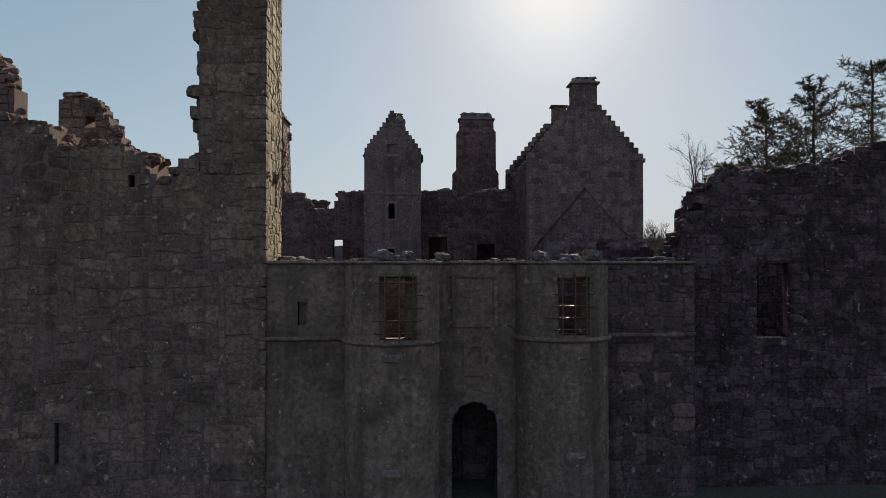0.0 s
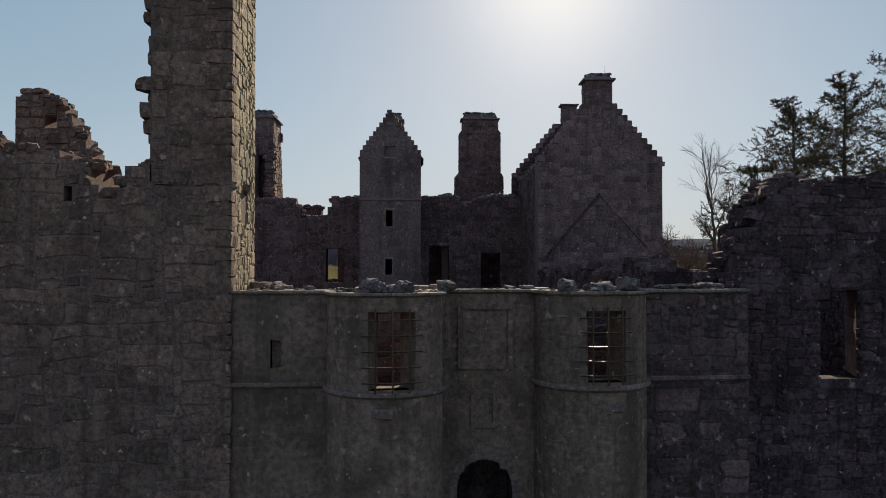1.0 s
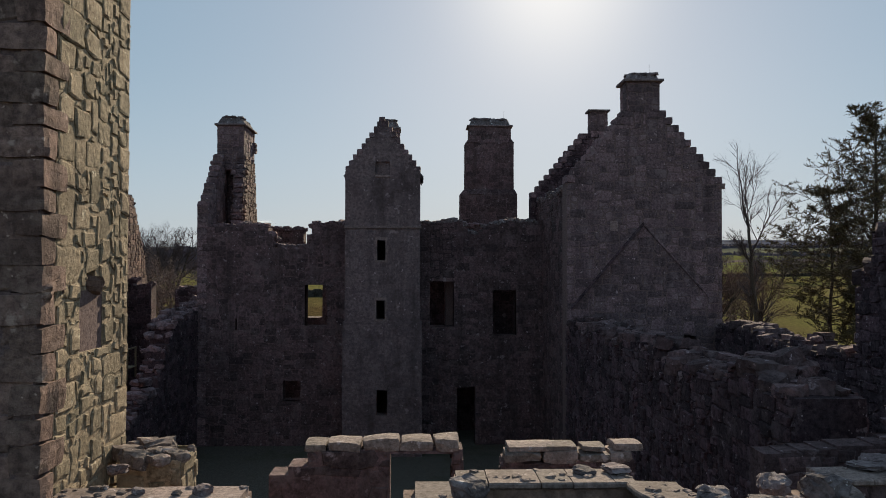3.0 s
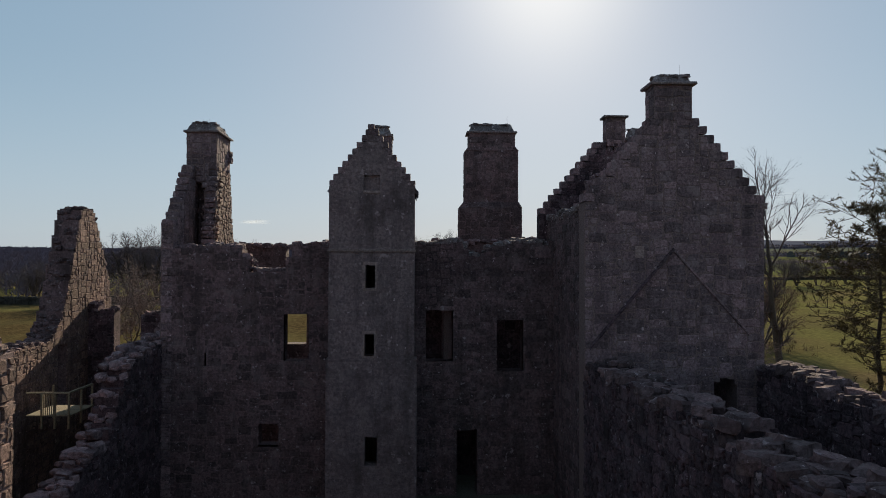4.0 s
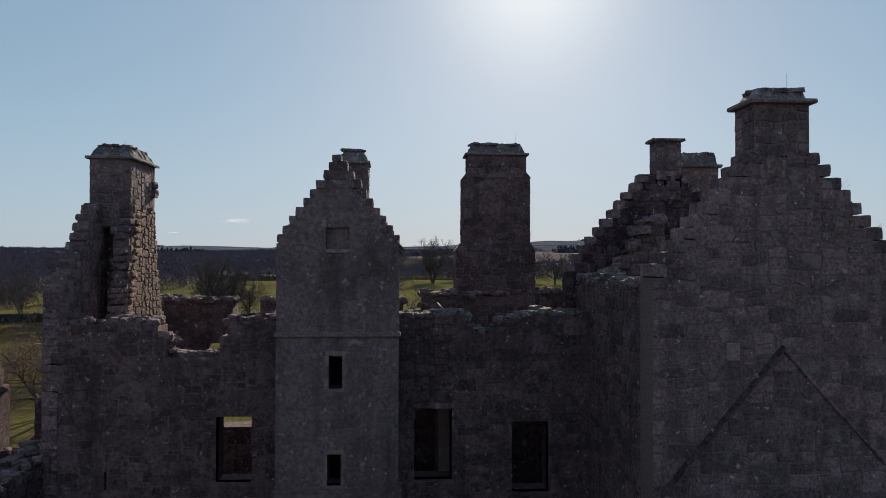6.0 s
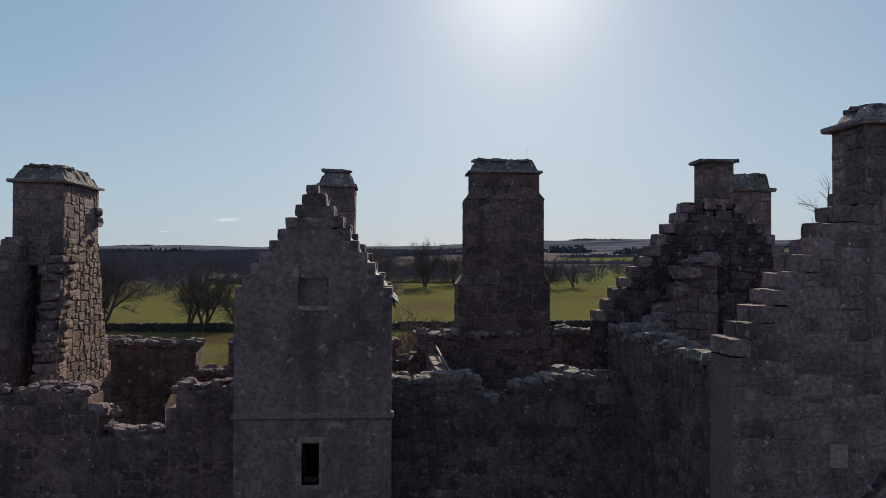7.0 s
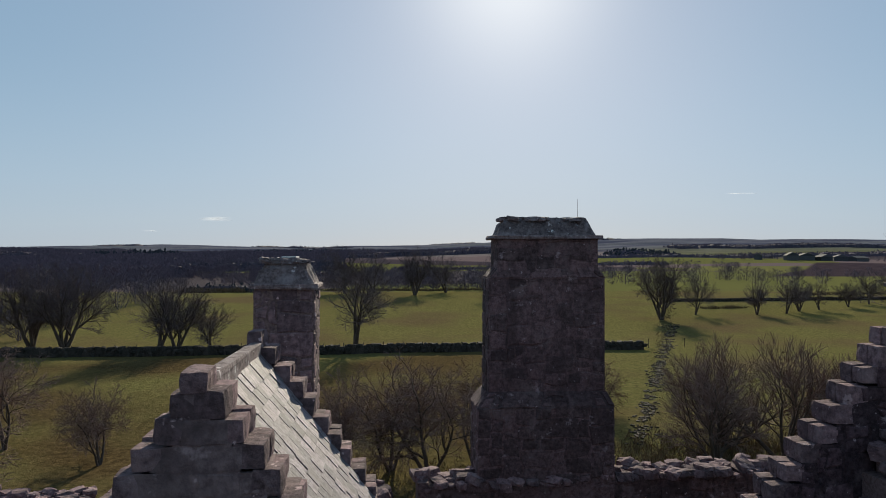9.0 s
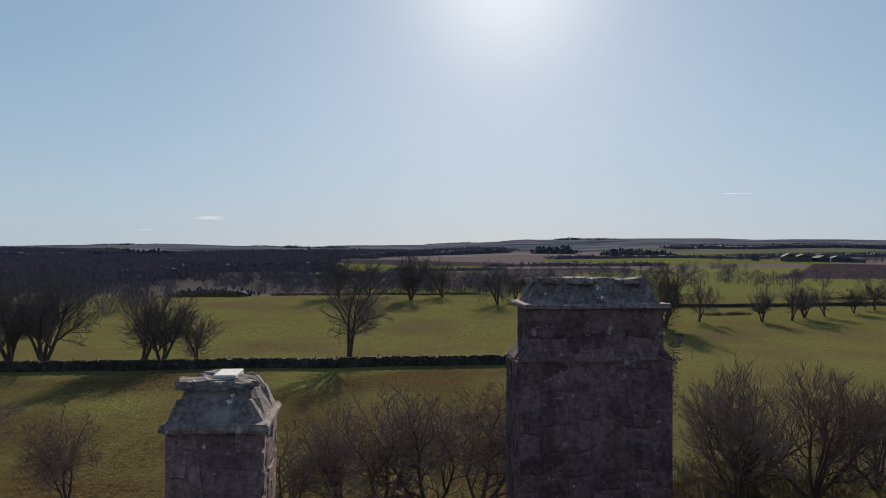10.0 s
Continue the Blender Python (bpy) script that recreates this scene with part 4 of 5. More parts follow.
wall(east, m, n_, 1.3, -0.3, ragged([(0, 7.2), (19, 7.1), (23.5, 7.3), (24.6, 8.2), (25.4, 10.2), (26.9, 14.2), (28.4, 14.2), (29.4, 12.4), (30.6, 10.1), (31.0, 8.6), (31.3, 6)], 82, 0.08, 0.3),
     [(24.3, 25.3, 3.6, 7.0)], (0.42, 0.25), 0.045, STONE_TAN, 82, "flr", name="outer_wall", core=STONE_RED, head=STONE_RED, head_size=0.3)
m, n_ = flat(-18.25, 59.8, -13.8, 59.8)
wall(east, m, n_, 0.9, -0.3, ragged([(0, 8.9), (1.4, 8.5), (1.5, 6.0), (2.4, 6.1), (2.95, 6.6), (3.05, 8.3), (4.45, 8.4)], 84, 0.12, 0.3), (), (0.48, 0.28), 0.07, SHADE_STONE, 84, "flr", name="cross_wall", head=STONE, head_size=0.35)

# ---- main house ----
house = thing("main_house", "roofless stone tower house with empty windows and tall chimneys", "house", at=(1, 55, 0))
FY = 53.4
m, n_ = flat(-11.8, FY, -3.7, FY)
o = 11.8
wl = [(5.61, 6.85, 6.52, 8.79), (4.39, 5.4, 2.45, 3.56), (1.83, 1.93, 6.3, 6.95)]
w = wall(house, m, n_, 1.1, -0.3, ragged([(0, 12.0), (3.4, 12.0), (3.75, 11.4), (4.0, 10.85), (5.7, 10.85), (6.0, 12.1), (8.1, 12.15)], 91, 0.08), wl, (0.52, 0.28), 0.03, STONE_RED, 91, "fl",
         (lambda u, v: v > 6), 200, head=STONE, head_singles=20)
for h in wl[:2]:
    surround(w, m, *h, STONE_RED, 0.14, 0.012)
m, n_ = flat(0.0, FY + 0.1, 6.95, FY + 0.1)
wl = [(0.64, 1.97, 6.5, 9.0), (4.1, 5.4, 6.0, 8.5), (2.15, 3.15, -0.3, 3.2)]
w = wall(house, m, n_, 1.1, -0.3, ragged([(0, 12.15), (2.4, 12.2), (2.7, 11.6), (3.4, 11.5), (3.6, 12.0), (5, 12.2), (7, 12.3)], 92, 0.12), wl, (0.52, 0.28), 0.03, STONE_RED, 92, "f", (lambda u, v: v > 8.5), 120, head=CAPSTONE, head_singles=30, head_size=0.45)
for h in wl[:2]:
    surround(w, m, *h, STONE_RED, 0.14, 0.012)
# south wall, with its gaps
m, n_ = flat(-12.0, 63.2, 14.4, 63.2)
wall(house, m, n_, 1.2, -0.3, ragged([(0, 12.3), (4.2, 12.3), (4.25, 11.15), (5.5, 11.15), (5.55, 12.2), (12.3, 12.3), (12.4, 11.6), (13.2, 11.6), (13.3, 12.6), (26.4, 12.7)], 93, 0.07), [(3.0, 5.5, 6.3, 10.3)], (0.52, 0.28), 0.04, STONE_RED, 93, "f", name="rear_wall", head=STONE, head_size=0.45)
# end gable: an outer skin with crow steps, an inner skin torn away
m, n_ = flat(-11.5, FY, -11.5, 60.2)
outer = ragged([(0, 13.1), (0.3, 13.1), (3.2, 16.4), (6.8, 16.4)], 94, 0.0)
w = wall(house, m, n_, 0.55, -0.3, lambda u: outer(math.floor(u / 0.33) * 0.33), (), (0.5, 0.28), 0.05, STONE, 94, "fblr", name="end_gable")
rng = random.Random(95)
for i in range(10):
    y = FY + 0.33 * i
    zz = outer(0.33 * i)
    block(w, "crow_step", -12.08, -11.47, y - 0.02, y + 0.42, zz - 0.1, zz + 0.22 + rng.uniform(-.03, .03), STONE, 0.04)
m, n_ = flat(-10.35, 56.05, -10.35, 61.0)
wall(house, m, n_, 0.6, -0.3, ragged([(0, 11.9), (0.22, 12.3), (0.26, 12.9), (0.48, 13.3), (0.52, 14.0), (0.72, 14.4), (0.76, 15.1), (0.94, 15.5), (1.0, 16.3), (3.65, 16.3), (3.85, 15), (4.15, 13.5), (4.95, 11.5)], 96, 0.12, 0.24), (), (0.36, 0.21), 0.05, STONE_TAN, 96, "flbr",
     (lambda u, v: v > 11), 200, name="torn_gable", head=STONE, head_size=0.36, head_singles=12)
# Flue lining in darker stone: the recess's shade is put into its colour.
m, n_ = flat(-10.96, 57.5, -10.96, 61.0)
wall(house, m, n_, 0.53, -0.3, 16.25, (), (0.46, 0.27), 0.04, STONE_RED, 195, "l", name="flue", label="shade-darkened inside of a torn flue")
m, n_ = flat(-11.48, 56.85, -10.8, 56.85)
wall(house, m, n_, 0.64, 14.9, ragged([(0, 16.3), (1, 16.3)], 197, 0.05), [(0.0, 0.34, 14.8, 15.5), (0.1, 0.55, 14.8, 15.2)], (0.36, 0.22), 0.05, STONE, 197, "flr", name="flue_head")
# broken stones beside the open flue
rng = random.Random(196)
torn = lambda z: 56.02 + 0.98 * max(0.0, (z - 11.9) / 4.4)
z = 11.9
while z < 16.1:
    h = rng.uniform(0.2, 0.36)
    block(house, "flue_stone", -10.82 - rng.uniform(0.0, .14), -10.36 + rng.uniform(-.06, .04), torn(z) - 0.06 + rng.uniform(-.14, .1), torn(z) + 0.6, z, z + h - 0.012, STONE, 0.06)
    block(house, "flue_stone", -10.5, -10.3 + rng.uniform(0, .1), torn(z) + 0.5 + rng.uniform(-.2, .1), torn(z) + 1.0, z + 0.05, z + h * 0.9, STONE_TAN, 0.05)
    z += h
for y, z, h in ((59.35, 17.25, 0.3), (59.4, 16.98, 0.24), (59.3, 16.85, 0.16)):
    block(house, "flue_stone", -10.48, -10.22, y, y + 0.42, z, z + h, STONE, 0.06)
# partition and floor inside
m, n_ = flat(1.95, 54.5, 1.95, 63.0)
w = wall(house, m, n_, 0.4, -0.3, ragged([(0, 12.2), (8.5, 11.9)], 97, 0.03), (), (0.5, 0.28), 0.03, STONE, 97, "fb", name="partition")
course(w, "cope_stone", m, n_, 12.15, 12.24, 0.02, 0.06, LICHEN, 1.0, 98)
# Cross wall added behind the windows, shade-coloured, to keep them dark.
m, n_ = flat(0.2, 57.0, 6.8, 57.0)
wall(house, m, n_, 0.7, -0.3, ragged([(0, 10.4), (7, 10.2)], 99, 0.15), (), (0.5, 0.28), 0.03, SHADE_STONE, 99, "f", name="cross_wall", core=SHADE_STONE, head=STONE_RED)

# stair tower with its slated roof
SX0, SX1, SY, SYB = -3.79, 0.08, 51.0, 55.9
scx, shalf = (SX0 + SX1) / 2, (SX1 - SX0) / 2
stair = thing("stair_tower", "square stair tower with crow-stepped gable and slated roof", "tower", at=(scx, 53, 0))
EAVE, PEAK, CNT = 14.75, 17.35, 9
prof = stepped(scx, shalf, EAVE, PEAK, CNT, SX0, 0.08)
m, n_ = flat(SX0, SY, SX1, SY)
wl = [(1.66, 2.09, 10.12, 11.18), (1.63, 2.06, 7.08, 8.07)]
w = wall(stair, m, n_, 0.8, 6.9, prof, wl + [(1.55, 2.3, 14.55, 15.25)], (0.55, 0.3), 0.014, HARL_GREY, 101, "f", (lambda u, v: v > 9), 220, label="pale harled wall", core=HARL_GREY)
for h in wl:
    surround(w, m, *h, DRESSED, 0.1, 0.02, 0.3)
steps(w, scx, shalf, SY, SY + 0.8, EAVE, PEAK, CNT, -1, STONE, 0.08, 1)
steps(w, scx, shalf, SY, SY + 0.8, EAVE, PEAK, CNT, 1, STONE, 0.08, 2)
block(w, "finial_block", scx - 0.19, scx + 0.1, SY - 0.03, SY + 0.5, PEAK - 0.02, PEAK + 0.24, STONE, 0.02)
slab(w, "string_course", SX0 - 0.06, SX1 + 0.06, SY - 0.07, SY + 0.2, 11.76, 11.9, DRESSED, 0.03)
slab(w, "niche_sill", -2.24, -1.48, SY - 0.05, SY + 0.1, 14.42, 14.55, DRESSED, 0.03)
slab(w, "niche_back", -2.3, -1.4, SY + 0.14, SY + 0.5, 14.4, 15.4, HARL_GREY, 0.02)
m, n_ = flat(SX0 - 0.09, SY - 0.09, SX1 + 0.12, SY - 0.09)
wall(stair, m, n_, 0.9, -0.3, 6.95, [(1.74, 2.3, 2.15, 3.46)], (0.55, 0.3), 0.014, HARL_GREY, 102, "flr", label="pale harled wall", core=HARL_GREY)
m, n_ = flat(SX0, SYB, SX0, SY + 0.8)
wall(stair, m, n_, 0.7, -0.3, EAVE + 0.1, (), (0.5, 0.28), 0.02, HARL_GREY, 103, "f", core=HARL_GREY)
m, n_ = flat(SX1, SY + 0.8, SX1, SYB)
wall(stair, m, n_, 0.7, -0.3, EAVE + 0.1, (), (0.5, 0.28), 0.02, HARL_GREY, 104, "f", core=HARL_GREY)
m, n_ = flat(SX1, SYB + 0.001, SX0, SYB + 0.001)
w = wall(stair, m, n_, 0.7, -0.3, prof, (), (0.5, 0.28), 0.02, HARL_GREY, 105, "f", core=HARL_GREY)
steps(w, scx, shalf, SYB - 0.7, SYB, EAVE, PEAK, CNT, -1, STONE, 0.08, 3)
steps(w, scx, shalf, SYB - 0.7, SYB, EAVE, PEAK, CNT, 1, STONE, 0.08, 4)
block(w, "finial_block", scx - 0.22, scx + 0.03, SYB - 0.72, SYB + 0.03, PEAK - 0.02, PEAK + 0.25, STONE, 0.02)
# roof slopes with separate slates
RZ0, RZ1 = EAVE - 0.2, PEAK - 0.19
for side in (-1, 1):
    ex, ez, rx_, rz_ = scx + side * (shalf + 0.1), RZ0, scx, RZ1
    run, rise = rx_ - ex, rz_ - ez
    ln = math.hypot(run, rise)
    ux, uz = run / ln, rise / ln
    nrm = Vector((-uz * (1 if run > 0 else -1) , 0, abs(ux)))
    y0, y1 = SY + 0.8, SYB - 0.7
    bag = Bag()
    bag.add([(ex, y0, ez), (ex, y1, ez), (rx_, y1, rz_), (rx_, y0, rz_), (ex, y0, ez - 0.12), (ex, y1, ez - 0.12), (rx_, y1, rz_ - 0.12), (rx_, y0, rz_ - 0.12)],
            [(0, 1, 2, 3), (7, 6, 5, 4), (0, 4, 5, 1), (2, 6, 7, 3), (1, 5, 6, 2), (0, 3, 7, 4)])
    roof = piece("roof", bag.mesh("roof", MORTAR), stair, label="grey stone-slated roof")
    rngs = random.Random(110 + side)
    sl = Bag()
    sl.box(0, 1, -0.5, 0.5, 0, 1)
    me = sl.mesh("slate", SLATE)
    rows_ = 13
    for i in range(rows_):
        y = y0 + (0.0 if i % 2 else -0.12)
        while y < y1 - 0.02:
            wd = rngs.uniform(0.24, 0.4)
            a, b = max(y, y0), min(y + wd, y1)
            if b - a > 0.05:
                o = Vector((ex, (a + b) / 2, ez)) + Vector((ux, 0, uz)) * (ln * (i - 0.1) / rows_) + nrm * (0.035 + rngs.uniform(0, 0.02))
                tilt = Vector((ux, 0, uz)) * (ln * 1.3 / rows_) - nrm * 0.045
                mm = Matrix.Identity(4)
                for c, vec in enumerate((tilt, Vector((0, b - a - rngs.uniform(0.015, 0.04), 0)), nrm * 0.045)):
                    for r in range(3):
                        mm[r][c] = vec[r]
                mm.translation = o
                piece("slate", me, roof, mm)
            y += wd
slab(stair, "ridge_stone", scx - 0.17, scx + 0.05, SY + 0.75, SYB - 0.65, RZ1 - 0.04, RZ1 + 0.28, CAPSTONE, 0.06)

# ---- gabled wing ----
wing = thing("gabled_wing", "tall crow-stepped stone wing with chimneys at both gables", "house", at=(10.5, 51, 0))
WX0, WX1, WY, WYB = 6.9, 14.23, 46.9, 55.4
wcx, whalf = (WX0 + WX1) / 2, (WX1 - WX0) / 2
WE, WP, WC = 13.75, 17.2, 10
m, n_ = flat(WX0, WY, WX1, WY)
prof = stepped(wcx, whalf, WE, WP, WC, WX0, 0.75)
w = wall(wing, m, n_, 1.0, -0.3, prof, [(5.25, 6.2, 3.7, lambda u: 6.2 + math.sqrt(max(0.0, 0.475 ** 2 - (u - 5.725) ** 2)))], (0.58, 0.31), 0.03, STONE, 121, "f", (lambda u, v: v > 10.5), 280, label="dark rubble gable with crow steps")
steps(w, wcx, whalf, WY, WY + 1.0, WE, WP, WC, -1, STONE, 0.75, 5)
steps(w, wcx, whalf, WY, WY + 1.0, WE, WP, WC, 1, STONE, 0.75, 6)
slab(w, "skewputt", WX1 - 0.1, WX1 + 0.16, WY - 0.04, WY + 0.5, WE - 0.25, WE, DRESSED, 0.05)
chimney(wing, 9.75, 11.3, WY, WY + 1.15, WP - 0.15, 18.52, STONE, 122, 0.17, 0.3, taper=0.2)
slab(w, "panel", 8.94, 9.32, WY - 0.04, WY + 0.1, 11.5, 11.97, DRESSED, 0.02)
# raggle of a lost roof on the gable
for ax, az_, bx, bz, out in ((10.5, 11.75, 7.1, 7.8, 0.19), (10.5, 11.75, 13.6, 8.35, 0.07)):
    L_ = math.hypot(bx - ax, bz - az_)
    k = int(L_ / 0.5)
    for i in range(k):
        f0, f1 = i / k, (i + 0.96) / k
        px, pz, qx, qz = ax + (bx - ax) * f0, az_ + (bz - az_) * f0, ax + (bx - ax) * f1, az_ + (bz - az_) * f1
        bag = Bag()
        bag.add([(px, WY - out, pz + 0.04), (qx, WY - out, qz + 0.04), (qx, WY - out, qz + 0.12), (px, WY - out, pz + 0.12), (px, WY + 0.05, pz - 0.06), (qx, WY + 0.05, qz - 0.06), (qx, WY + 0.05, qz + 0.2), (px, WY + 0.05, pz + 0.2)],
                [(0, 1, 2, 3), (4, 7, 6, 5), (0, 4, 5, 1), (3, 2, 6, 7), (0, 3, 7, 4), (1, 5, 6, 2)])
        piece("roof_raggle", bag.mesh("roof_raggle", SHADE_STONE if out > 0.1 else STONE), w)
m, n_ = flat(WX0, WYB, WX0, WY + 1.0)
wall(wing, m, n_, 1.0, -0.3, ragged([(0, 13.7), (3, 13.5), (7.5, 13.5)], 123, 0.15), (), (0.5, 0.28), 0.05, STONE_RED, 123, "fb", head=CAPSTONE, head_singles=30, head_size=0.45)
m, n_ = flat(WX1, WY + 1.0, WX1, WYB)
wall(wing, m, n_, 1.0, -0.3, ragged([(0, 13.3), (7.5, 13.3)], 124, 0.15), (), (0.5, 0.28), 0.04, STONE, 124, "fb", head=STONE)
bx0, bx1 = 6.48, 14.38
bcx, bh = (bx0 + bx1) / 2, (bx1 - bx0) / 2
m, n_ = flat(bx0, WYB, bx1, WYB)
prof = stepped(bcx, bh, 13.81, 17.59, 11, bx0, 0.765)
# Shade in the roofless gable's recess is painted as darker rubble.
w = wall(wing, m, n_, 0.62, -0.3, prof, (), (0.5, 0.28), 0.05, SHADE_STONE, 125, "f", (lambda u, v: v > 11 and u < 5), 150, name="rear_gable", core=SHADE_STONE)
steps(w, bcx, bh, WYB, WYB + 0.62, 13.81, 17.59, 11, -1, STONE, 0.765, 7)
steps(w, bcx, bh, WYB, WYB + 0.62, 13.81, 17.59, 11, 1, STONE, 0.765, 8)
chimney(wing, 10.0, 11.0, WYB, WYB + 0.7, 16.6, 18.85, STONE, 126, 0.14, 0.0)
chimney(wing, 12.0, 13.62, 58.0, 59.0, 11, 18.2, STONE, 127, 0.14, 0.5)
m, n_ = flat(8.2, 54.2, 9.9, 54.2)
wall(wing, m, n_, 1.2, 9, ragged([(0, 13.6), (0.4, 14.4), (0.8, 15.2), (1.1, 15.7), (1.7, 15.8)], 128, 0.06, 0.35), (), (0.56, 0.32), 0.09, STONE, 128, "flr", name="broken_pier", head=STONE, head_size=0.45)

# ---- stacks of the main house ----
c = chimney(house, 2.85, 6.72, 63.15, 64.6, 12, 14.7, STONE_RED, 131, 0, 0, name="chimney_base", size=(0.56, 0.36))
shoulder(c, (2.83, 6.74, 63.13, 64.6), 14.68, (3.17, 6.55, 63.38, 64.6), 15.1, STONE_RED, 136)
c = chimney(house, 3.2, 6.52, 63.4, 64.7, 14.6, 18.3, STONE_RED, 132, 0, 0, name="chimney_shaft", singles=(lambda u, v: v > 14.9), size=(0.56, 0.36))
shoulder(c, (3.22, 6.55, 63.36, 64.74), 18.28, (3.47, 6.3, 63.42, 64.68), 18.6, STONE_RED, 137)
c = chimney(house, 3.45, 6.32, 63.4, 64.7, 18.3, 19.4, STONE_RED, 133, 0.14, 0.47, name="chimney", taper=0.26)
chimney(house, -2.4, -1.2, 57.9, 59.3, 9, 18.2, STONE, 134, 0.08, 0.46, singles=(lambda u, v: v > 14), taper=0.22, capped=(-1.9, -1.6, 58.3, 58.9))
chimney(house, -11.95, -10.4, 56.9, 59.8, 16.2, 18.15, STONE, 135, 0.15, 0.45, size=(0.42, 0.24), singles=(lambda u, v: True), taper=0.24)


# ---- field walls ----
def dyke(x0, y0, x1, y1, h, label, gaps=False):
    L_ = math.hypot(x1 - x0, y1 - y0)
    k = int(L_ / 0.85)
    rngd = random.Random(int(abs(x0) * 7 + y0))
    bag = Bag()
    for i in range(k):
        fa, fb = i / k, (i + 1) / k
        if gaps and noise.noise((i * 0.45, x0, 0.5)) > 0.22:
            continue
        xa, ya, xb, yb = x0 + (x1 - x0) * fa, y0 + (y1 - y0) * fa, x0 + (x1 - x0) * fb, y0 + (y1 - y0) * fb
        nx_, ny_ = -(y1 - y0) / L_ * 0.3, (x1 - x0) / L_ * 0.3
        za, zb = land(xa, ya), land(xb, yb)
        top = h * rngd.uniform(0.86, 0.97)
        if not gaps:
            bag.add([(xa - nx_, ya - ny_, za - .2), (xb - nx_, yb - ny_, zb - .2), (xb + nx_, yb + ny_, zb - .2), (xa + nx_, ya + ny_, za - .2), (xa - nx_, ya - ny_, za + top), (xb - nx_, yb - ny_, zb + top), (xb + nx_, yb + ny_, zb + top), (xa + nx_, ya + ny_, za + top)],
                    [(0, 1, 5, 4), (2, 3, 7, 6), (4, 5, 6, 7), (0, 4, 7, 3), (1, 2, 6, 5)])
        for q in range(7 if gaps else 3):
            f = (i + rngd.uniform(0, 1)) / k
            off, up_ = (rngd.gauss(0, 0.6), 0.1) if gaps else (rngd.uniform(-.25, .25), 0.2 + 0.32 * q)
            x, y = x0 + (x1 - x0) * f + off, y0 + (y1 - y0) * f + rngd.uniform(-.25, .25)
            s = rngd.uniform(0.14, 0.36) if gaps else rngd.uniform(0.5, 0.9)
            mm = Matrix.LocRotScale((x, y, land(x, y) + h * up_), Euler((0, 0, rngd.uniform(0, 6))), (s * 1.7, s, h * 0.45 * (rngd.uniform(0.4, 1.1) if gaps else 1)))
            b = BLOBS[rngd.randrange(8)]
            bag.add([mm @ Vector(p) for p in b[0]], b[1])
    tagged(new("field_wall", bag.mesh("field_wall", DYKE)), label, "field wall", kind="stuff")


dyke(-140, 165, 47, 171.5, 1.5, "dark dry-stone field wall across the pasture")
dyke(25, 113, 70, 214, 0.42, "tumbled dry-stone wall with gaps between two pastures", True)
dyke(92, 272, 260, 285, 1.0, "low dry-stone wall along the far pasture")


# ---- trees ----
def tube(bag, p, q, r0, r1, sides):
    d = (q - p).normalized()
    a = d.orthogonal().normalized()
    b = d.cross(a)
    k = len(bag.v)
    if sides == 2:
        bag.v += [tuple(p - a * r0), tuple(p + a * r0), tuple(q + a * r1), tuple(q - a * r1)]
        bag.f.append((k, k + 1, k + 2, k + 3))
        return
    for c, r in ((p, r0), (q, r1)):
        for i in range(sides):
            t = 2 * math.pi * i / sides
            bag.v.append(tuple(c + a * (r * math.cos(t)) + b * (r * math.sin(t))))
    for i in range(sides):
        j = (i + 1) % sides
        bag.f.append((k + i, k + j, k + sides + j, k + sides + i))


def grow(rng, thick_bag, thin_bag, p, d, length, r, level, last, up, wander, spread, child=1.0, twigs=2, thinnest=0.0):
    """One limb that bends as it goes and sends out lesser ones."""
    segs = 5 if level < 2 else 3
    step = length / segs
    for i in range(segs):
        bend = wander * (0.5 if level == 0 else 1.0)
        d = (d + Vector([rng.uniform(-bend, bend) for _ in range(3)]) + Vector((0, 0, up))).normalized()
        q = p + d * step
        r1 = r * (0.86 if level < last else 0.7)
        tube(thick_bag if level < 2 else thin_bag, p, q, r, r1, 6 if level < 2 else 3 if level < last else 2)
        p, r = q, r1
        if level < last and (i >= 1 or level > 0):
            for _ in range(rng.choice((1, 1, 2)) if level < last - 1 else twigs):
                a = d.orthogonal().normalized()
                a.rotate(Matrix.Rotation(rng.uniform(0, 6.283), 3, d))
                c = (d * math.cos(spread) + a * math.sin(spread) * rng.uniform(0.7, 1.3)).normalized()
                grow(rng, thick_bag, thin_bag, p, c, length * rng.uniform(0.45, 0.68) * (child if level == 0 else 1), max(r * rng.uniform(0.5, 0.68), thinnest), level + 1, last, up, wander, spread, child, twigs, thinnest)
    if level < last:
        grow(rng, thick_bag, thin_bag, p, d, length * 0.55, r, level + 1, last, up, wander, spread, child, twigs, thinnest)


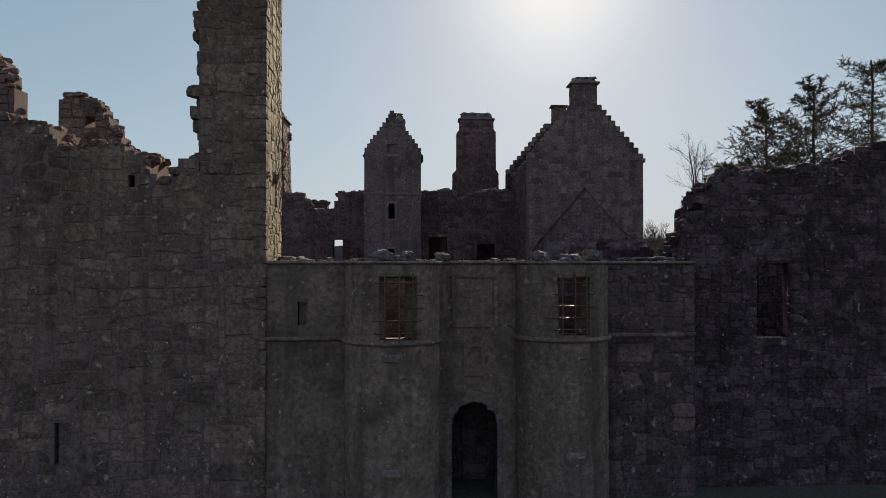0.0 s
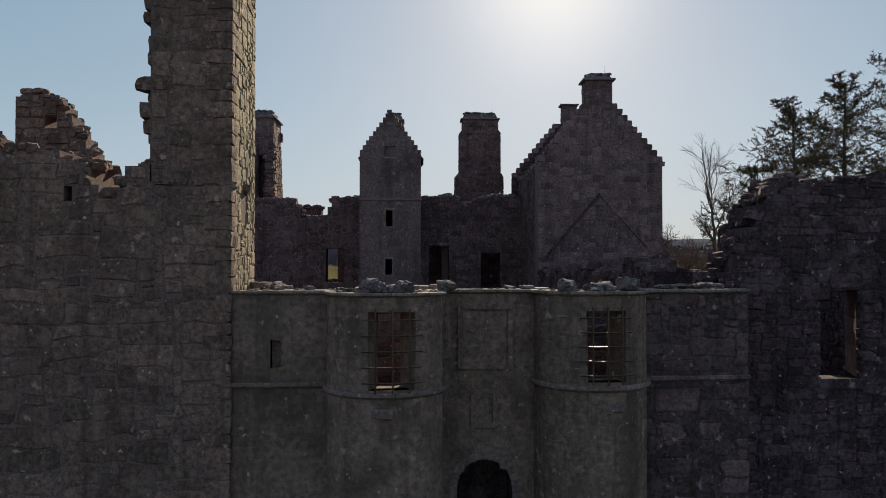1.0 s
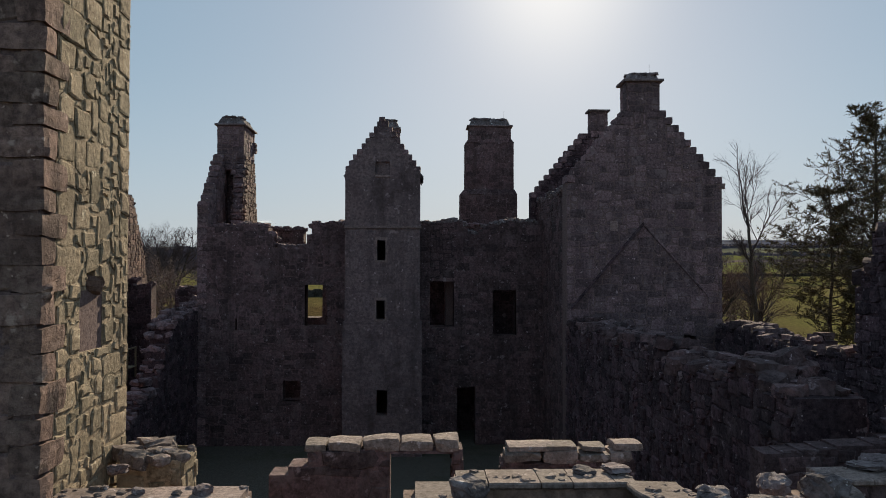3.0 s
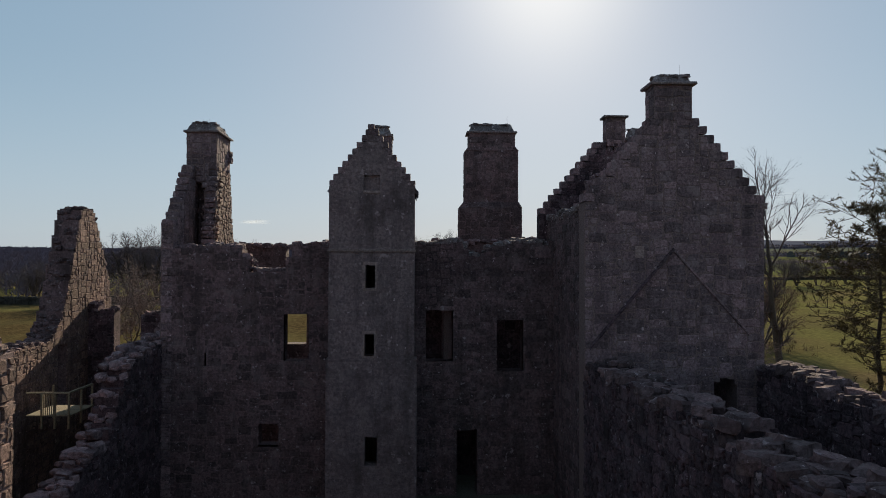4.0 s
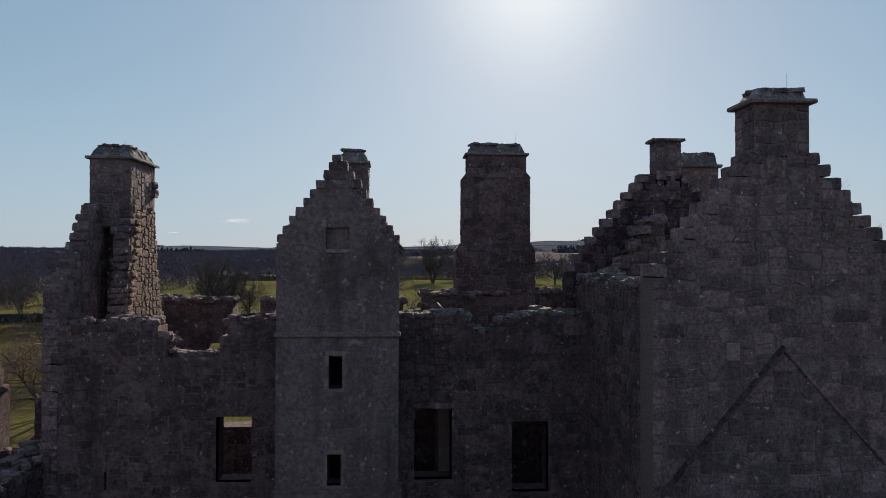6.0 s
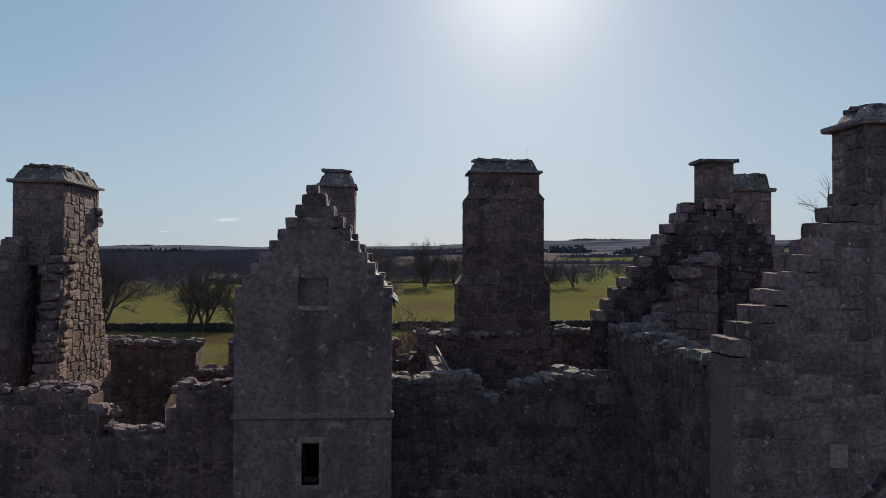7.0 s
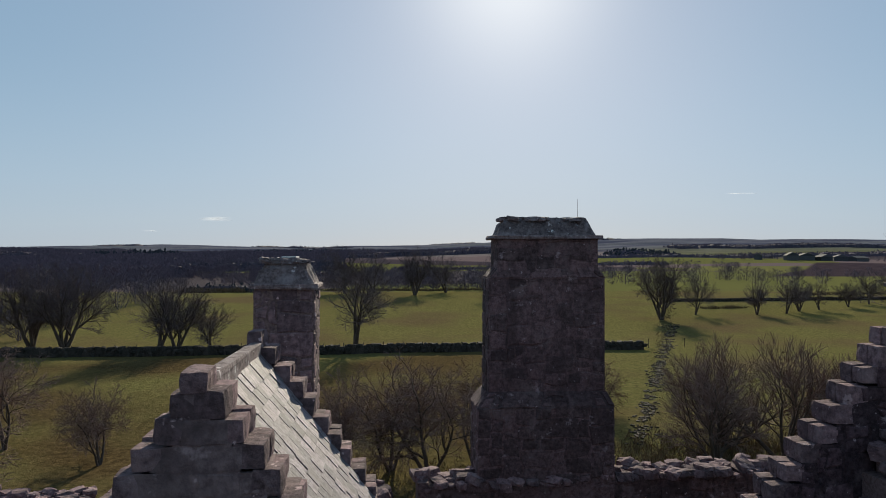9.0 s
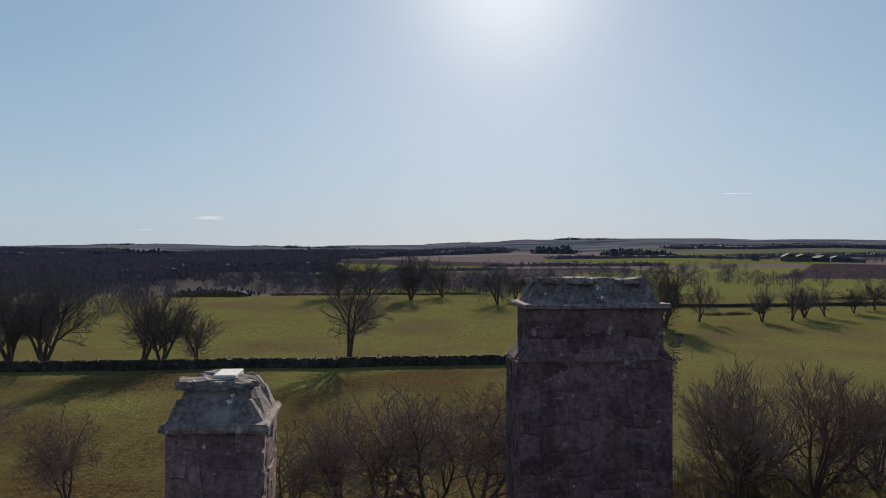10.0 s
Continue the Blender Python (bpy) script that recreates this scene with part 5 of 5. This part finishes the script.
def bare_tree(name, label, seed, height, at, stems=1, girth=0.3, last=4, up=0.05, wander=0.14, spread=0.75, lean=0.12, trunk=0.5, child=1.0, twigs=2, bark=None, slant=0.0):
    """A leafless tree: trunk and main limbs, and a crown of fine branches."""
    rng = random.Random(seed)
    thick, thin = Bag(), Bag()
    thinnest = 0.012 if bark else 0.013
    for s in range(stems):
        d = Vector((rng.uniform(-lean, lean) * (2.5 if stems > 1 else 1), rng.uniform(-lean, lean) * (2.5 if stems > 1 else 1), 1)).normalized()
        grow(rng, thick, thin, Vector((0, 0, -0.3)), d, trunk, girth * rng.uniform(0.8, 1.1), 0, last, up, wander, spread, child, twigs, thinnest)
    top = max(v[2] for v in thick.v + thin.v)
    if stems == 1:
        head = [v for v in thick.v + thin.v if v[2] > 0.6 * top]
        mx, my, mz = (sum(v[q] for v in head) / len(head) for q in range(3))
        for b in (thick, thin):
            b.v = [(x - (mx + slant * mz) * z / mz, y - my * z / mz, z) for x, y, z in b.v]
    k = height / top
    for b in (thick, thin):
        b.v = [(x * k, y * k, z * k) for x, y, z in b.v]
    root = thing(name, label, "tree", at=at)
    piece("trunk", thick.mesh("trunk", BARK, True), root, root.matrix_basis.copy())
    piece("crown", thin.mesh("crown", bark or TWIG), root, root.matrix_basis.copy(), kind="stuff")
    return root


def stand(x, y):
    return Vector((x, y, land(x, y) - 0.1))


def place(src, x, y, scale, turn, label=""):
    ob = copy_thing(src, pose(x, y, land(x, y) - 0.1, 0, 0, turn))
    ob.scale = (scale, scale, scale)
    if label:
        ob["label"] = label
    return ob


def pine(label, seed, height, at, girth=0.35, reach=0.32, lift=0.35, bare=0.2, layers=26):
    """An old conifer: a bare lower trunk, uneven limbs, needles in tufts."""
    rng = random.Random(seed)
    wood, needles = Bag(), Bag()
    p, r = Vector((0, 0, -0.3)), girth
    axis = [p]
    for i in range(12):
        q = p + Vector((rng.uniform(-.12, .12), rng.uniform(-.12, .12), height / 12))
        tube(wood, p, q, r, r * 0.85, 8)
        p, r = q, r * 0.85
        axis.append(p)

    def tuft(c, s, way):
        for _ in range(9):
            d = (Vector((rng.gauss(0, 1), rng.gauss(0, 1), rng.gauss(0.2, 0.8))).normalized() + way * 0.9).normalized()
            e = d.orthogonal().normalized()
            e.rotate(Matrix.Rotation(rng.uniform(0, 3.1), 3, d))
            e *= s * 0.075
            k = len(needles.v)
            o = c + way * rng.uniform(-.5, .5) * s
            q = o + d * s * rng.uniform(0.5, 1.15)
            needles.v += [tuple(o - e), tuple(o + e), tuple(q)]
            needles.f.append((k, k + 1, k + 2))

    for i in range(layers):
        f = bare + (1 - bare) * (i + rng.uniform(0, 1.6)) / layers
        f = min(f, 0.98)
        j = min(11, int(f * 12))
        base = axis[j].lerp(axis[j + 1], f * 12 - j)
        g = (f - bare) / (1 - bare)
        shape = min(0.4 + 0.6 * math.sin(math.pi * (0.2 + 0.7 * g)), 1.5 * (1.14 - g))
        t0 = rng.uniform(0, 6.283)
        for b_ in range(rng.choice((1, 2, 2, 3))):
            t = t0 + b_ * 2.1 + rng.uniform(-.6, .6)
            long = height * reach * shape * rng.uniform(0.5, 1.25)
            d = Vector((math.cos(t), math.sin(t), lift * rng.uniform(0.1, 1.5))).normalized()
            p, r = base, girth * 0.24 * (1.15 - f)
            for s in range(7):
                d = (d + Vector((rng.uniform(-.22, .22), rng.uniform(-.22, .22), rng.uniform(-.06, .16)))).normalized()
                q = p + d * (long / 7)
                tube(wood, p, q, r, r * 0.78, 4)
                p, r = q, r * 0.78
                if s >= 1:
                    for _ in range(2 + s // 2):
                        side = Vector((rng.gauss(0, 1), rng.gauss(0, 1), rng.gauss(0.25, 0.5))).normalized() * (long * rng.uniform(0.08, 0.24))
                        tube(wood, p, p + side, 0.022, 0.008, 3)
                        for k in (0.55, 1.0):
                            tuft(p + side * k + Vector((0, 0, 0.05)), rng.uniform(0.16, 0.32), side.normalized())
    squash = height / max(v[2] for v in needles.v)
    for b in (wood, needles):
        b.v = [(x, y, z * squash) for x, y, z in b.v]
    root = thing("pine_tree", label, "tree", at=at)
    piece("trunk", wood.mesh("trunk", BARK, True), root, root.matrix_basis.copy())
    piece("crown", needles.mesh("crown", NEEDLE), root, root.matrix_basis.copy(), kind="stuff")
    return root


pine("dark olive-brown cypress with upswept limbs beside the ruins", 201, 18.9, stand(24.2, 51.0), 0.4, 0.25, 1.0, 0.28, 46)
pine("tall dark pine crowded by its neighbours", 202, 20.3, stand(27.5, 50.5), 0.42, 0.24, 0.6, 0.3, 40)
pine("broad old cedar-like conifer with level branches", 203, 23.0, stand(34.0, 55.0), 0.5, 0.3, 0.1, 0.25, 56)
pine("low spreading pine with a reaching branch", 204, 14.8, stand(22.2, 52.5), 0.28, 0.24, 0.25, 0.45, 26)
pine("dense dark young pine behind the outer wall", 205, 9.5, stand(22.4, 49.5), 0.25, 0.30, 0.3, 0.05, 30)
bare_tree("bare_tree", "tall slender bare tree beyond the gabled wing", 214, 21.9, stand(31.8, 80.3), 1, 0.6, 5, 0.06, 0.22, 0.55, 0.01, 14.0, 0.26, 3, FARTWIG, 0.07)

field_a = bare_tree("field_tree", "wide-crowned bare tree by the field wall", 221, 16.6, stand(-53.0, 174.4), 4, 0.34, 4, 0.03, 0.19, 0.72, 0.2, 6.0, 0.95, 4, FARTWIG)
field_b = bare_tree("field_tree", "bare tree with two leaning trunks by the field wall", 222, 16.3, stand(-4.0, 178.6), 2, 0.38, 4, 0.02, 0.2, 0.78, 0.17, 6.0, 1.15, 4, FARTWIG)
field_c = bare_tree("field_tree", "rounded bare tree standing in the pasture", 223, 9.8, stand(-29.1, 176.8), 2, 0.2, 4, 0.015, 0.2, 0.8, 0.18, 3.2, 1.25, 3, FARTWIG)
far_label = "bare broadleaf tree at the far pasture edge"
for src, x, y, sc, tn, lb in (
        (field_b, -37.2, 173.6, 0.86, 70, "bare tree with two leaning trunks by the field wall"), (field_a, -34.4, 173.8, 0.82, 130, "wide-crowned bare tree by the field wall"),
        (field_a, -59.0, 176.0, 0.98, 200, "wide-crowned bare tree by the field wall"), (field_b, -72.0, 175.0, 0.62, 250, "bare tree with two leaning trunks by the field wall"),
        (field_a, -80.0, 178.0, 0.6, 20, "wide-crowned bare tree by the field wall"),
        (field_a, 70.6, 223.4, 1.06, 250, "large round-headed bare tree in the far pasture"), (field_c, -1.1, 312.0, 1.77, 40, far_label), (field_a, 12.6, 300.0, 1.1, 90, far_label),
        (field_a, 101.5, 235, 0.63, 30, far_label), (field_b, 84.4, 235, 0.66, 75, far_label), (field_b, 110.9, 237, 0.62, 5, far_label), (field_a, 117.5, 242, 0.58, 120, far_label), (field_b, 126.5, 247, 0.56, 200, far_label), (field_a, 140.0, 254, 0.5, 150, far_label),
        (field_c, 152, 262, 1.10, 260, far_label), (field_c, 39.9, 284, 1.59, 10, far_label), (field_c, 25, 316, 1.71, 0, far_label), (field_c, -12, 310, 1.83, 300, far_label),
        (field_c, 56, 290, 1.34, 300, far_label), (field_c, 66, 296, 1.22, 10, far_label), (field_c, 48, 300, 1.34, 200, far_label), (field_c, 170, 275, 1.34, 10, far_label), (field_c, 186, 280, 1.46, 80, far_label)):
    place(src, x, y, sc, tn, lb)

bush_a = bare_tree("bare_thicket_tree", "many-stemmed bare tree in the rough ground below the castle", 231, 10.8, stand(29.5, 105.6), 6, 0.19, 3, 0.02, 0.24, 0.6, 0.36, 4.6, 1.05, 4)
bush_b = bare_tree("bare_thicket_tree", "slender crooked bare tree below the castle wall", 232, 9.6, stand(-2.1, 104.6), 3, 0.15, 4, 0.0, 0.34, 0.8, 0.26, 4.0, 0.9, 2)
near_label = "slender crooked bare tree below the castle wall"
thick_label = "many-stemmed bare tree in the rough ground below the castle"
for src, x, y, sc, tn, lb in ((bush_a, 36.5, 107, 1.12, 90, thick_label), (bush_a, 43.5, 109, 0.95, 160, thick_label), (bush_a, 33, 111, 1.05, 310, thick_label),
                              (bush_b, 4.4, 104.6, 1.2, 60, near_label), (bush_b, 1.2, 107, 1.1, 140, near_label), (bush_b, 8.5, 106, 1.2, 220, near_label), (bush_b, -6.5, 103, 0.85, 300, near_label), (bush_b, 12, 110, 0.9, 20, near_label),
                              (bush_b, -24.0, 110, 0.82, 0, "small lone bare tree in rough pasture"), (bush_b, -30.7, 96, 1.1, 100, "small lone bare tree in rough pasture"), (bush_b, -34.2, 115, 1.2, 45, "bare tree beyond the side range"),
                              (bush_b, 25.2, 126, 0.65, 200, near_label), (bush_b, 24, 75, 0.9, 30, near_label)):
    place(src, x, y, sc, tn, lb)


def far_trees(name, label, mat, boxes, seed):
    """Rows and groves of far bare trees: each a trunk and a haze of thin twigs."""
    rng = random.Random(seed)
    bag = Bag()
    for x0, x1, y0, y1, count, hgt in boxes:
        for _ in range(count):
            x, y = rng.uniform(x0, x1), rng.uniform(y0, y1)
            h = hgt * rng.uniform(0.75, 1.12)
            g = Vector((x, y, land(x, y) - 0.3))
            tube(bag, g, g + Vector((0, 0, h * 0.6)), h * 0.02, h * 0.01, 3)
            for _ in range(170):
                t, f = rng.uniform(0, 6.283), rng.uniform(0.15, 1.0)
                rr = 0.5 * h * math.sqrt(max(0.03, 1 - ((f - 0.55) / 0.46) ** 2)) * math.sqrt(rng.uniform(0.05, 1.0))
                c = g + Vector((rr * math.cos(t), rr * math.sin(t), h * f * 0.94))
                d = Vector((math.cos(t) + rng.gauss(0, .5), math.sin(t) + rng.gauss(0, .5), rng.uniform(0.2, 1.6))).normalized() * h * rng.uniform(0.07, 0.15)
                s = Vector((rng.choice((-1, 1)), rng.uniform(-.35, .35), rng.uniform(-.3, .3))) * h * 0.009
                k = len(bag.v)
                bag.v += [tuple(c - d - s), tuple(c - d + s), tuple(c + d)]
                bag.f.append((k, k + 1, k + 2))
    tagged(new(name, bag.mesh(name, mat)), label, "woodland", kind="stuff")


def wood(name, label, mat, boxes, seed, rough=0.16):
    """Far closed woods: an uneven dark mass with many upright twiggy crowns on it."""
    rng = random.Random(seed)
    bag, fringe = Bag(), Bag()
    for x0, x1, y0, y1, hgt in boxes:
        step = 2.0 + 0.004 * y0
        nx_, ny_ = max(4, int((x1 - x0) / step)), max(3, int((y1 - y0) / step))
        base = len(bag.v)
        for j in range(ny_ + 1):
            for i in range(nx_ + 1):
                x, y = x0 + (x1 - x0) * i / nx_ + rng.uniform(-.45, .45) * step, y0 + (y1 - y0) * j / ny_ + rng.uniform(-.45, .45) * step
                y += 16 * noise.noise((x / 50, y0, 3.0))
                x += 16 * noise.noise((y / 30, x0, 5.0))
                e = min(i, nx_ - i, j, ny_ - j)
                h = hgt * (0.5 + 0.22 * noise.noise((x / 45, y / 45, 1.0)) + rng.uniform(-rough, rough)) if e > 0 else -0.4
                g = land(x, y)
                bag.v.append((x, y, g + h))
                for _ in range(4):
                    w = hgt * rng.uniform(0.05, 0.12)
                    o = Vector((x + rng.uniform(-.6, .6) * step, y + rng.uniform(-.6, .6) * step, g + max(h, 0.0) * rng.uniform(0.1, 0.9)))
                    tip = o + Vector((rng.gauss(0, .12), rng.gauss(0, .05), 1)) * hgt * rng.uniform(0.3, 0.52)
                    mid = o.lerp(tip, rng.uniform(0.6, 0.85))
                    fringe.add([o, mid - Vector((w, 0, 0)), tip, mid + Vector((w, rng.uniform(-.3, .3) * w, 0))], [(0, 3, 2, 1)])
        for j in range(ny_):
            for i in range(nx_):
                a = base + j * (nx_ + 1) + i
                bag.f.append((a, a + 1, a + nx_ + 2, a + nx_ + 1))
    root = thing(name, label, "woodland", kind="stuff")
    piece("undergrowth", bag.mesh("undergrowth", WOOD_SHADE), root)
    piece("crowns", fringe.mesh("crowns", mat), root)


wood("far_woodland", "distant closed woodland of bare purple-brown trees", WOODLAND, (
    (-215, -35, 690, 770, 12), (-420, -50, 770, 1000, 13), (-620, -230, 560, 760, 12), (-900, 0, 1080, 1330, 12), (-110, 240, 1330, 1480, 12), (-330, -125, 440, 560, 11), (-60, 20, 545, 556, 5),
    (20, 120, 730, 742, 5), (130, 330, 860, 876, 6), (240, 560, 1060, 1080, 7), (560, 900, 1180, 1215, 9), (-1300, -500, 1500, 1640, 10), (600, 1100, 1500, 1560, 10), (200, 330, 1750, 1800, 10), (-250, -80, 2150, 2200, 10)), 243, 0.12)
# The low box at y 319 is a gorse bank in the fir colour.
wood("far_fir_wood", "dark distant fir plantation blocks and a gorse bank", FIRS, ((270, 335, 1255, 1295, 15), (350, 445, 1120, 1160, 14), (-330, -230, 900, 960, 16), (-160, -60, 1000, 1050, 14), (-900, -760, 2500, 2560, 7), (-420, -260, 2600, 2660, 7), (180, 360, 2700, 2740, 8), (560, 740, 2300, 2340, 8), (-70, -46, 319, 327, 3.6), (-1500, -1300, 2300, 2360, 7)), 242, 0.16)
far_trees("far_hedgerow_trees", "rows of bare trees along far field edges", WOODLAND, (
    (-150, -66, 186, 330, 110, 8), (-200, -95, 178, 260, 90, 9), (-340, -100, 325, 430, 320, 10), (-420, -125, 430, 470, 130, 10), (-75, 40, 430, 440, 40, 7), (-55, 20, 336, 352, 26, 6), (-20, 60, 380, 392, 34, 8), (-110, 30, 400, 404, 46, 6), (-130, 20, 470, 480, 60, 8), (-60, 60, 355, 362, 30, 5), (-150, -40, 520, 540, 60, 9), (20, 90, 330, 346, 30, 8),
    (-30, 160, 500, 512, 44, 8), (100, 230, 396, 416, 16, 9), (150, 330, 440, 470, 20, 9), (160, 290, 590, 620, 22, 9), (100, 380, 740, 780, 36, 8), (300, 620, 505, 518, 30, 6), (420, 640, 925, 945, 40, 9)), 241)


def scrub(name, label, boxes, seed):
    """Low tangled growth of thin stalks."""
    rng = random.Random(seed)
    bag = Bag()
    for x0, y0, x1, y1, wide, count, hgt in boxes:
        for _ in range(count):
            f = rng.random()
            x, y = x0 + (x1 - x0) * f + rng.gauss(0, wide), y0 + (y1 - y0) * f + rng.gauss(0, wide)
            g = Vector((x, y, land(x, y)))
            for _ in range(7):
                d = Vector((rng.gauss(0, .6), rng.gauss(0, .6), 1)).normalized() * hgt * rng.uniform(0.4, 1.1)
                s = Vector((rng.uniform(-1, 1), rng.uniform(-1, 1), 0)) * 0.05 * hgt
                o = Vector((rng.gauss(0, .3), rng.gauss(0, .3), 0)) * hgt
                k = len(bag.v)
                bag.v += [tuple(g + o - s), tuple(g + o + s), tuple(g + o + d)]
                bag.f.append((k, k + 1, k + 2))
    tagged(new(name, bag.mesh(name, SCRUB)), label, "scrub", kind="stuff")


scrub("rough_scrub", "brown tangled scrub and dead grass on rough ground", ((22, 108, 44, 111, 3.5, 1100, 0.9), (24, 108, 92, 272, 0.8, 900, 0.45), (-70, 318, -48, 320, 1.8, 500, 2.2), (-36, 326, 40, 330, 1.2, 700, 1.6), (16, 66, 30, 72, 4.0, 900, 1.0), (-10, 100, 20, 104, 4.0, 700, 0.7),
                                                                                    (94, 250, 106, 252, 1.0, 160, 1.2), (150, 300, 200, 302, 1.5, 300, 1.5)), 251)


def farm(x, y, w, d, h, turn):
    """A long farm shed with a pitched roof."""
    root = thing("farm_shed", "far grey farm shed with a low pitched roof", "barn", "far farm", at=(x, y, land(x, y)))
    M_ = pose(x, y, land(x, y) - 0.5, 0, 0, turn)
    bag = Bag()
    bag.box(-w / 2, w / 2, -d / 2, d / 2, 0, h * 0.6)
    piece("wall", bag.mesh("wall", FARM), root, M_)
    bag = Bag()
    e = 0.6
    bag.add([(-w / 2 - e, -d / 2 - e, h * 0.6), (w / 2 + e, -d / 2 - e, h * 0.6), (w / 2 + e, d / 2 + e, h * 0.6), (-w / 2 - e, d / 2 + e, h * 0.6), (-w / 2 - e, 0, h), (w / 2 + e, 0, h)],
            [(0, 1, 5, 4), (2, 3, 4, 5), (0, 4, 3), (1, 2, 5), (0, 3, 2, 1)])
    piece("roof", bag.mesh("roof", FARM), root, M_)


for x, y, w, d, h, tn in ((498, 905, 11, 14, 10, 80), (520, 912, 15, 18, 9, 75), (541, 908, 13, 16, 8, 95), (470, 930, 10, 9, 8, 60), (566, 915, 18, 16, 8, 70), (592, 918, 22, 14, 7, 20)):
    farm(x, y, w, d, h, tn)

# ---- iron window grilles ----
def grille(mapf, u0, u1, z0, z1, nv, nh, label):
    g = mapf((u0 + u1) / 2, z0, 0.1)
    root = thing("window_grille", label, "grille", "gatehouse grilles", at=g)
    for i in range(nv):
        u = u0 + (u1 - u0) * (i + 0.5) / nv
        b = Bag()
        tube(b, Vector(mapf(u, z0 - 0.05, 0.1)), Vector(mapf(u, z1 + 0.1, 0.1)), 0.022, 0.022, 6)
        piece("bar", b.mesh("bar", IRON), root)
    for i in range(nh):
        z = z0 + (z1 - z0) * (i + 0.5) / nh
        b = Bag()
        k = 6
        for s in range(k + 1):
            p = Vector(mapf(u0 - 0.12 + (u1 - u0 + 0.24) * s / k, z, 0.075))
            o = Vector(mapf(u0 - 0.12 + (u1 - u0 + 0.24) * s / k, z, 1.075)) - p
            b.v += [tuple(p + o * (0.02 * math.cos(a)) + Vector((0, 0, 0.02 * math.sin(a)))) for a in (0, 1.05, 2.09, 3.14, 4.19, 5.24)]
        b.f = [(s * 6 + a, s * 6 + (a + 1) % 6, s * 6 + 6 + (a + 1) % 6, s * 6 + 6 + a) for s in range(k) for a in range(6)]
        piece("crossbar", b.mesh("crossbar", IRON), root)


for i in (1, 3):
    m, n_, holes, what = gparts[i]
    h = holes[0]
    grille(m, h[0], h[1], h[2], h[3], 3, 5, "rusted iron grille bolted over a drum tower window")

# ---- lightning rods ----
for x, y, z, hh in ((5.9, 64.0, 20.0, 0.6), (11.0, 47.5, 19.0, 0.5), (-11.2, 58.5, 18.6, 0.55)):
    root = thing("lightning_rod", "thin metal lightning rod on a chimney head", "rod", "chimney rods", at=(x, y, z))
    b = Bag()
    tube(b, Vector((x, y, z - 0.3)), Vector((x, y, z + hh)), 0.007, 0.004, 5)
    piece("rod", b.mesh("rod", IRON), root)

# ---- timber platform in the side range ----
deck = thing("timber_platform", "weathered timber viewing platform with railings", "platform", at=(-16.9, 54, 0))
for i in range(8):
    y = 52.3 + i * 0.32
    slab(deck, "deck_board", -17.75, -15.75, y, y + 0.3, 4.17, 4.22, WOOD, 0.008)
for x, y in ((-17.05, 52.35), (-16.45, 52.35), (-15.82, 52.35), (-15.82, 53.6), (-15.82, 54.8), (-17.7, 54.8)):
    slab(deck, "post", x - 0.045, x + 0.045, y - 0.045, y + 0.045, 3.6, 5.2, WOOD, 0.01)
for i in range(6):
    x = -16.95 + i * 0.085
    slab(deck, "baluster", x - 0.015, x + 0.015, 52.33, 52.37, 4.22, 5.2, WOOD, 0.004)
slab(deck, "rail", -17.75, -15.76, 52.3, 52.4, 5.2, 5.28, WOOD, 0.01)
slab(deck, "rail", -15.87, -15.77, 52.41, 54.85, 5.2, 5.28, WOOD, 0.01)

# ---- field fence ----
fence = thing("field_fence", "row of thin wooden fence posts behind the field wall", "fence", at=stand(-40, 170.5))
post = Bag()
tube(post, Vector((0, 0, 0)), Vector((0, 0, 1.75)), 0.07, 0.06, 5)
post_mesh = post.mesh("post", BARK)
for i in range(52):
    x = -118 + i * 3.4
    y = 165 + (x + 140) / 200 * 7 + 1.6
    piece("post", post_mesh, fence, Matrix.Translation(stand(x, y)))

# ---- thin clouds ----
VAPOUR = bpy.data.materials.new("thin cloud")
VAPOUR.use_nodes = True
vn, vl = VAPOUR.node_tree.nodes, VAPOUR.node_tree.links
through_it, glow, thin = vn.new("ShaderNodeBsdfTransparent"), vn.new("ShaderNodeBsdfTranslucent"), vn.new("ShaderNodeMixShader")
glow.inputs["Color"].default_value = (0.9, 0.9, 0.9, 1)
thin.inputs["Fac"].default_value = 0.045
vl.new(through_it.outputs[0], thin.inputs[1])
vl.new(glow.outputs[0], thin.inputs[2])
vl.new(thin.outputs[0], vn["Material Output"].inputs["Surface"])


def wisp(x, z, half_x, half_z, seed):
    """A flat wisp of cloud far beyond the hills: several thin lenses, one over another."""
    rng = random.Random(seed)
    bag = Bag()
    for _ in range(5):
        cx, cz, a, b = x + rng.uniform(-.45, .45) * half_x, z + rng.uniform(-.4, .4) * half_z, half_x * rng.uniform(0.35, 0.6), half_z * rng.uniform(0.25, 0.6)
        y, k = 4300 + rng.uniform(-60, 60), 18
        ring = [(cx + a * math.cos(6.2832 * i / k), y, cz + b * math.sin(6.2832 * i / k)) for i in range(k)]
        bag.add(ring + [(cx, y - 12, cz), (cx, y + 12, cz)], [(i, (i + 1) % k, k) for i in range(k)] + [((i + 1) % k, i, k + 1) for i in range(k)])
    tagged(new("backdrop", bag.mesh("backdrop", VAPOUR, True)), "small thin white cloud low over the hills", "cloud", kind="structure")


CLOUDS = ((-908, 246, 116, 16, 301), (-1259, 177, 42, 6, 302), (2171, 422, 110, 5, 303))
for x, z, hx, hz, sd in CLOUDS:
    wisp(x, z, hx, hz, sd)
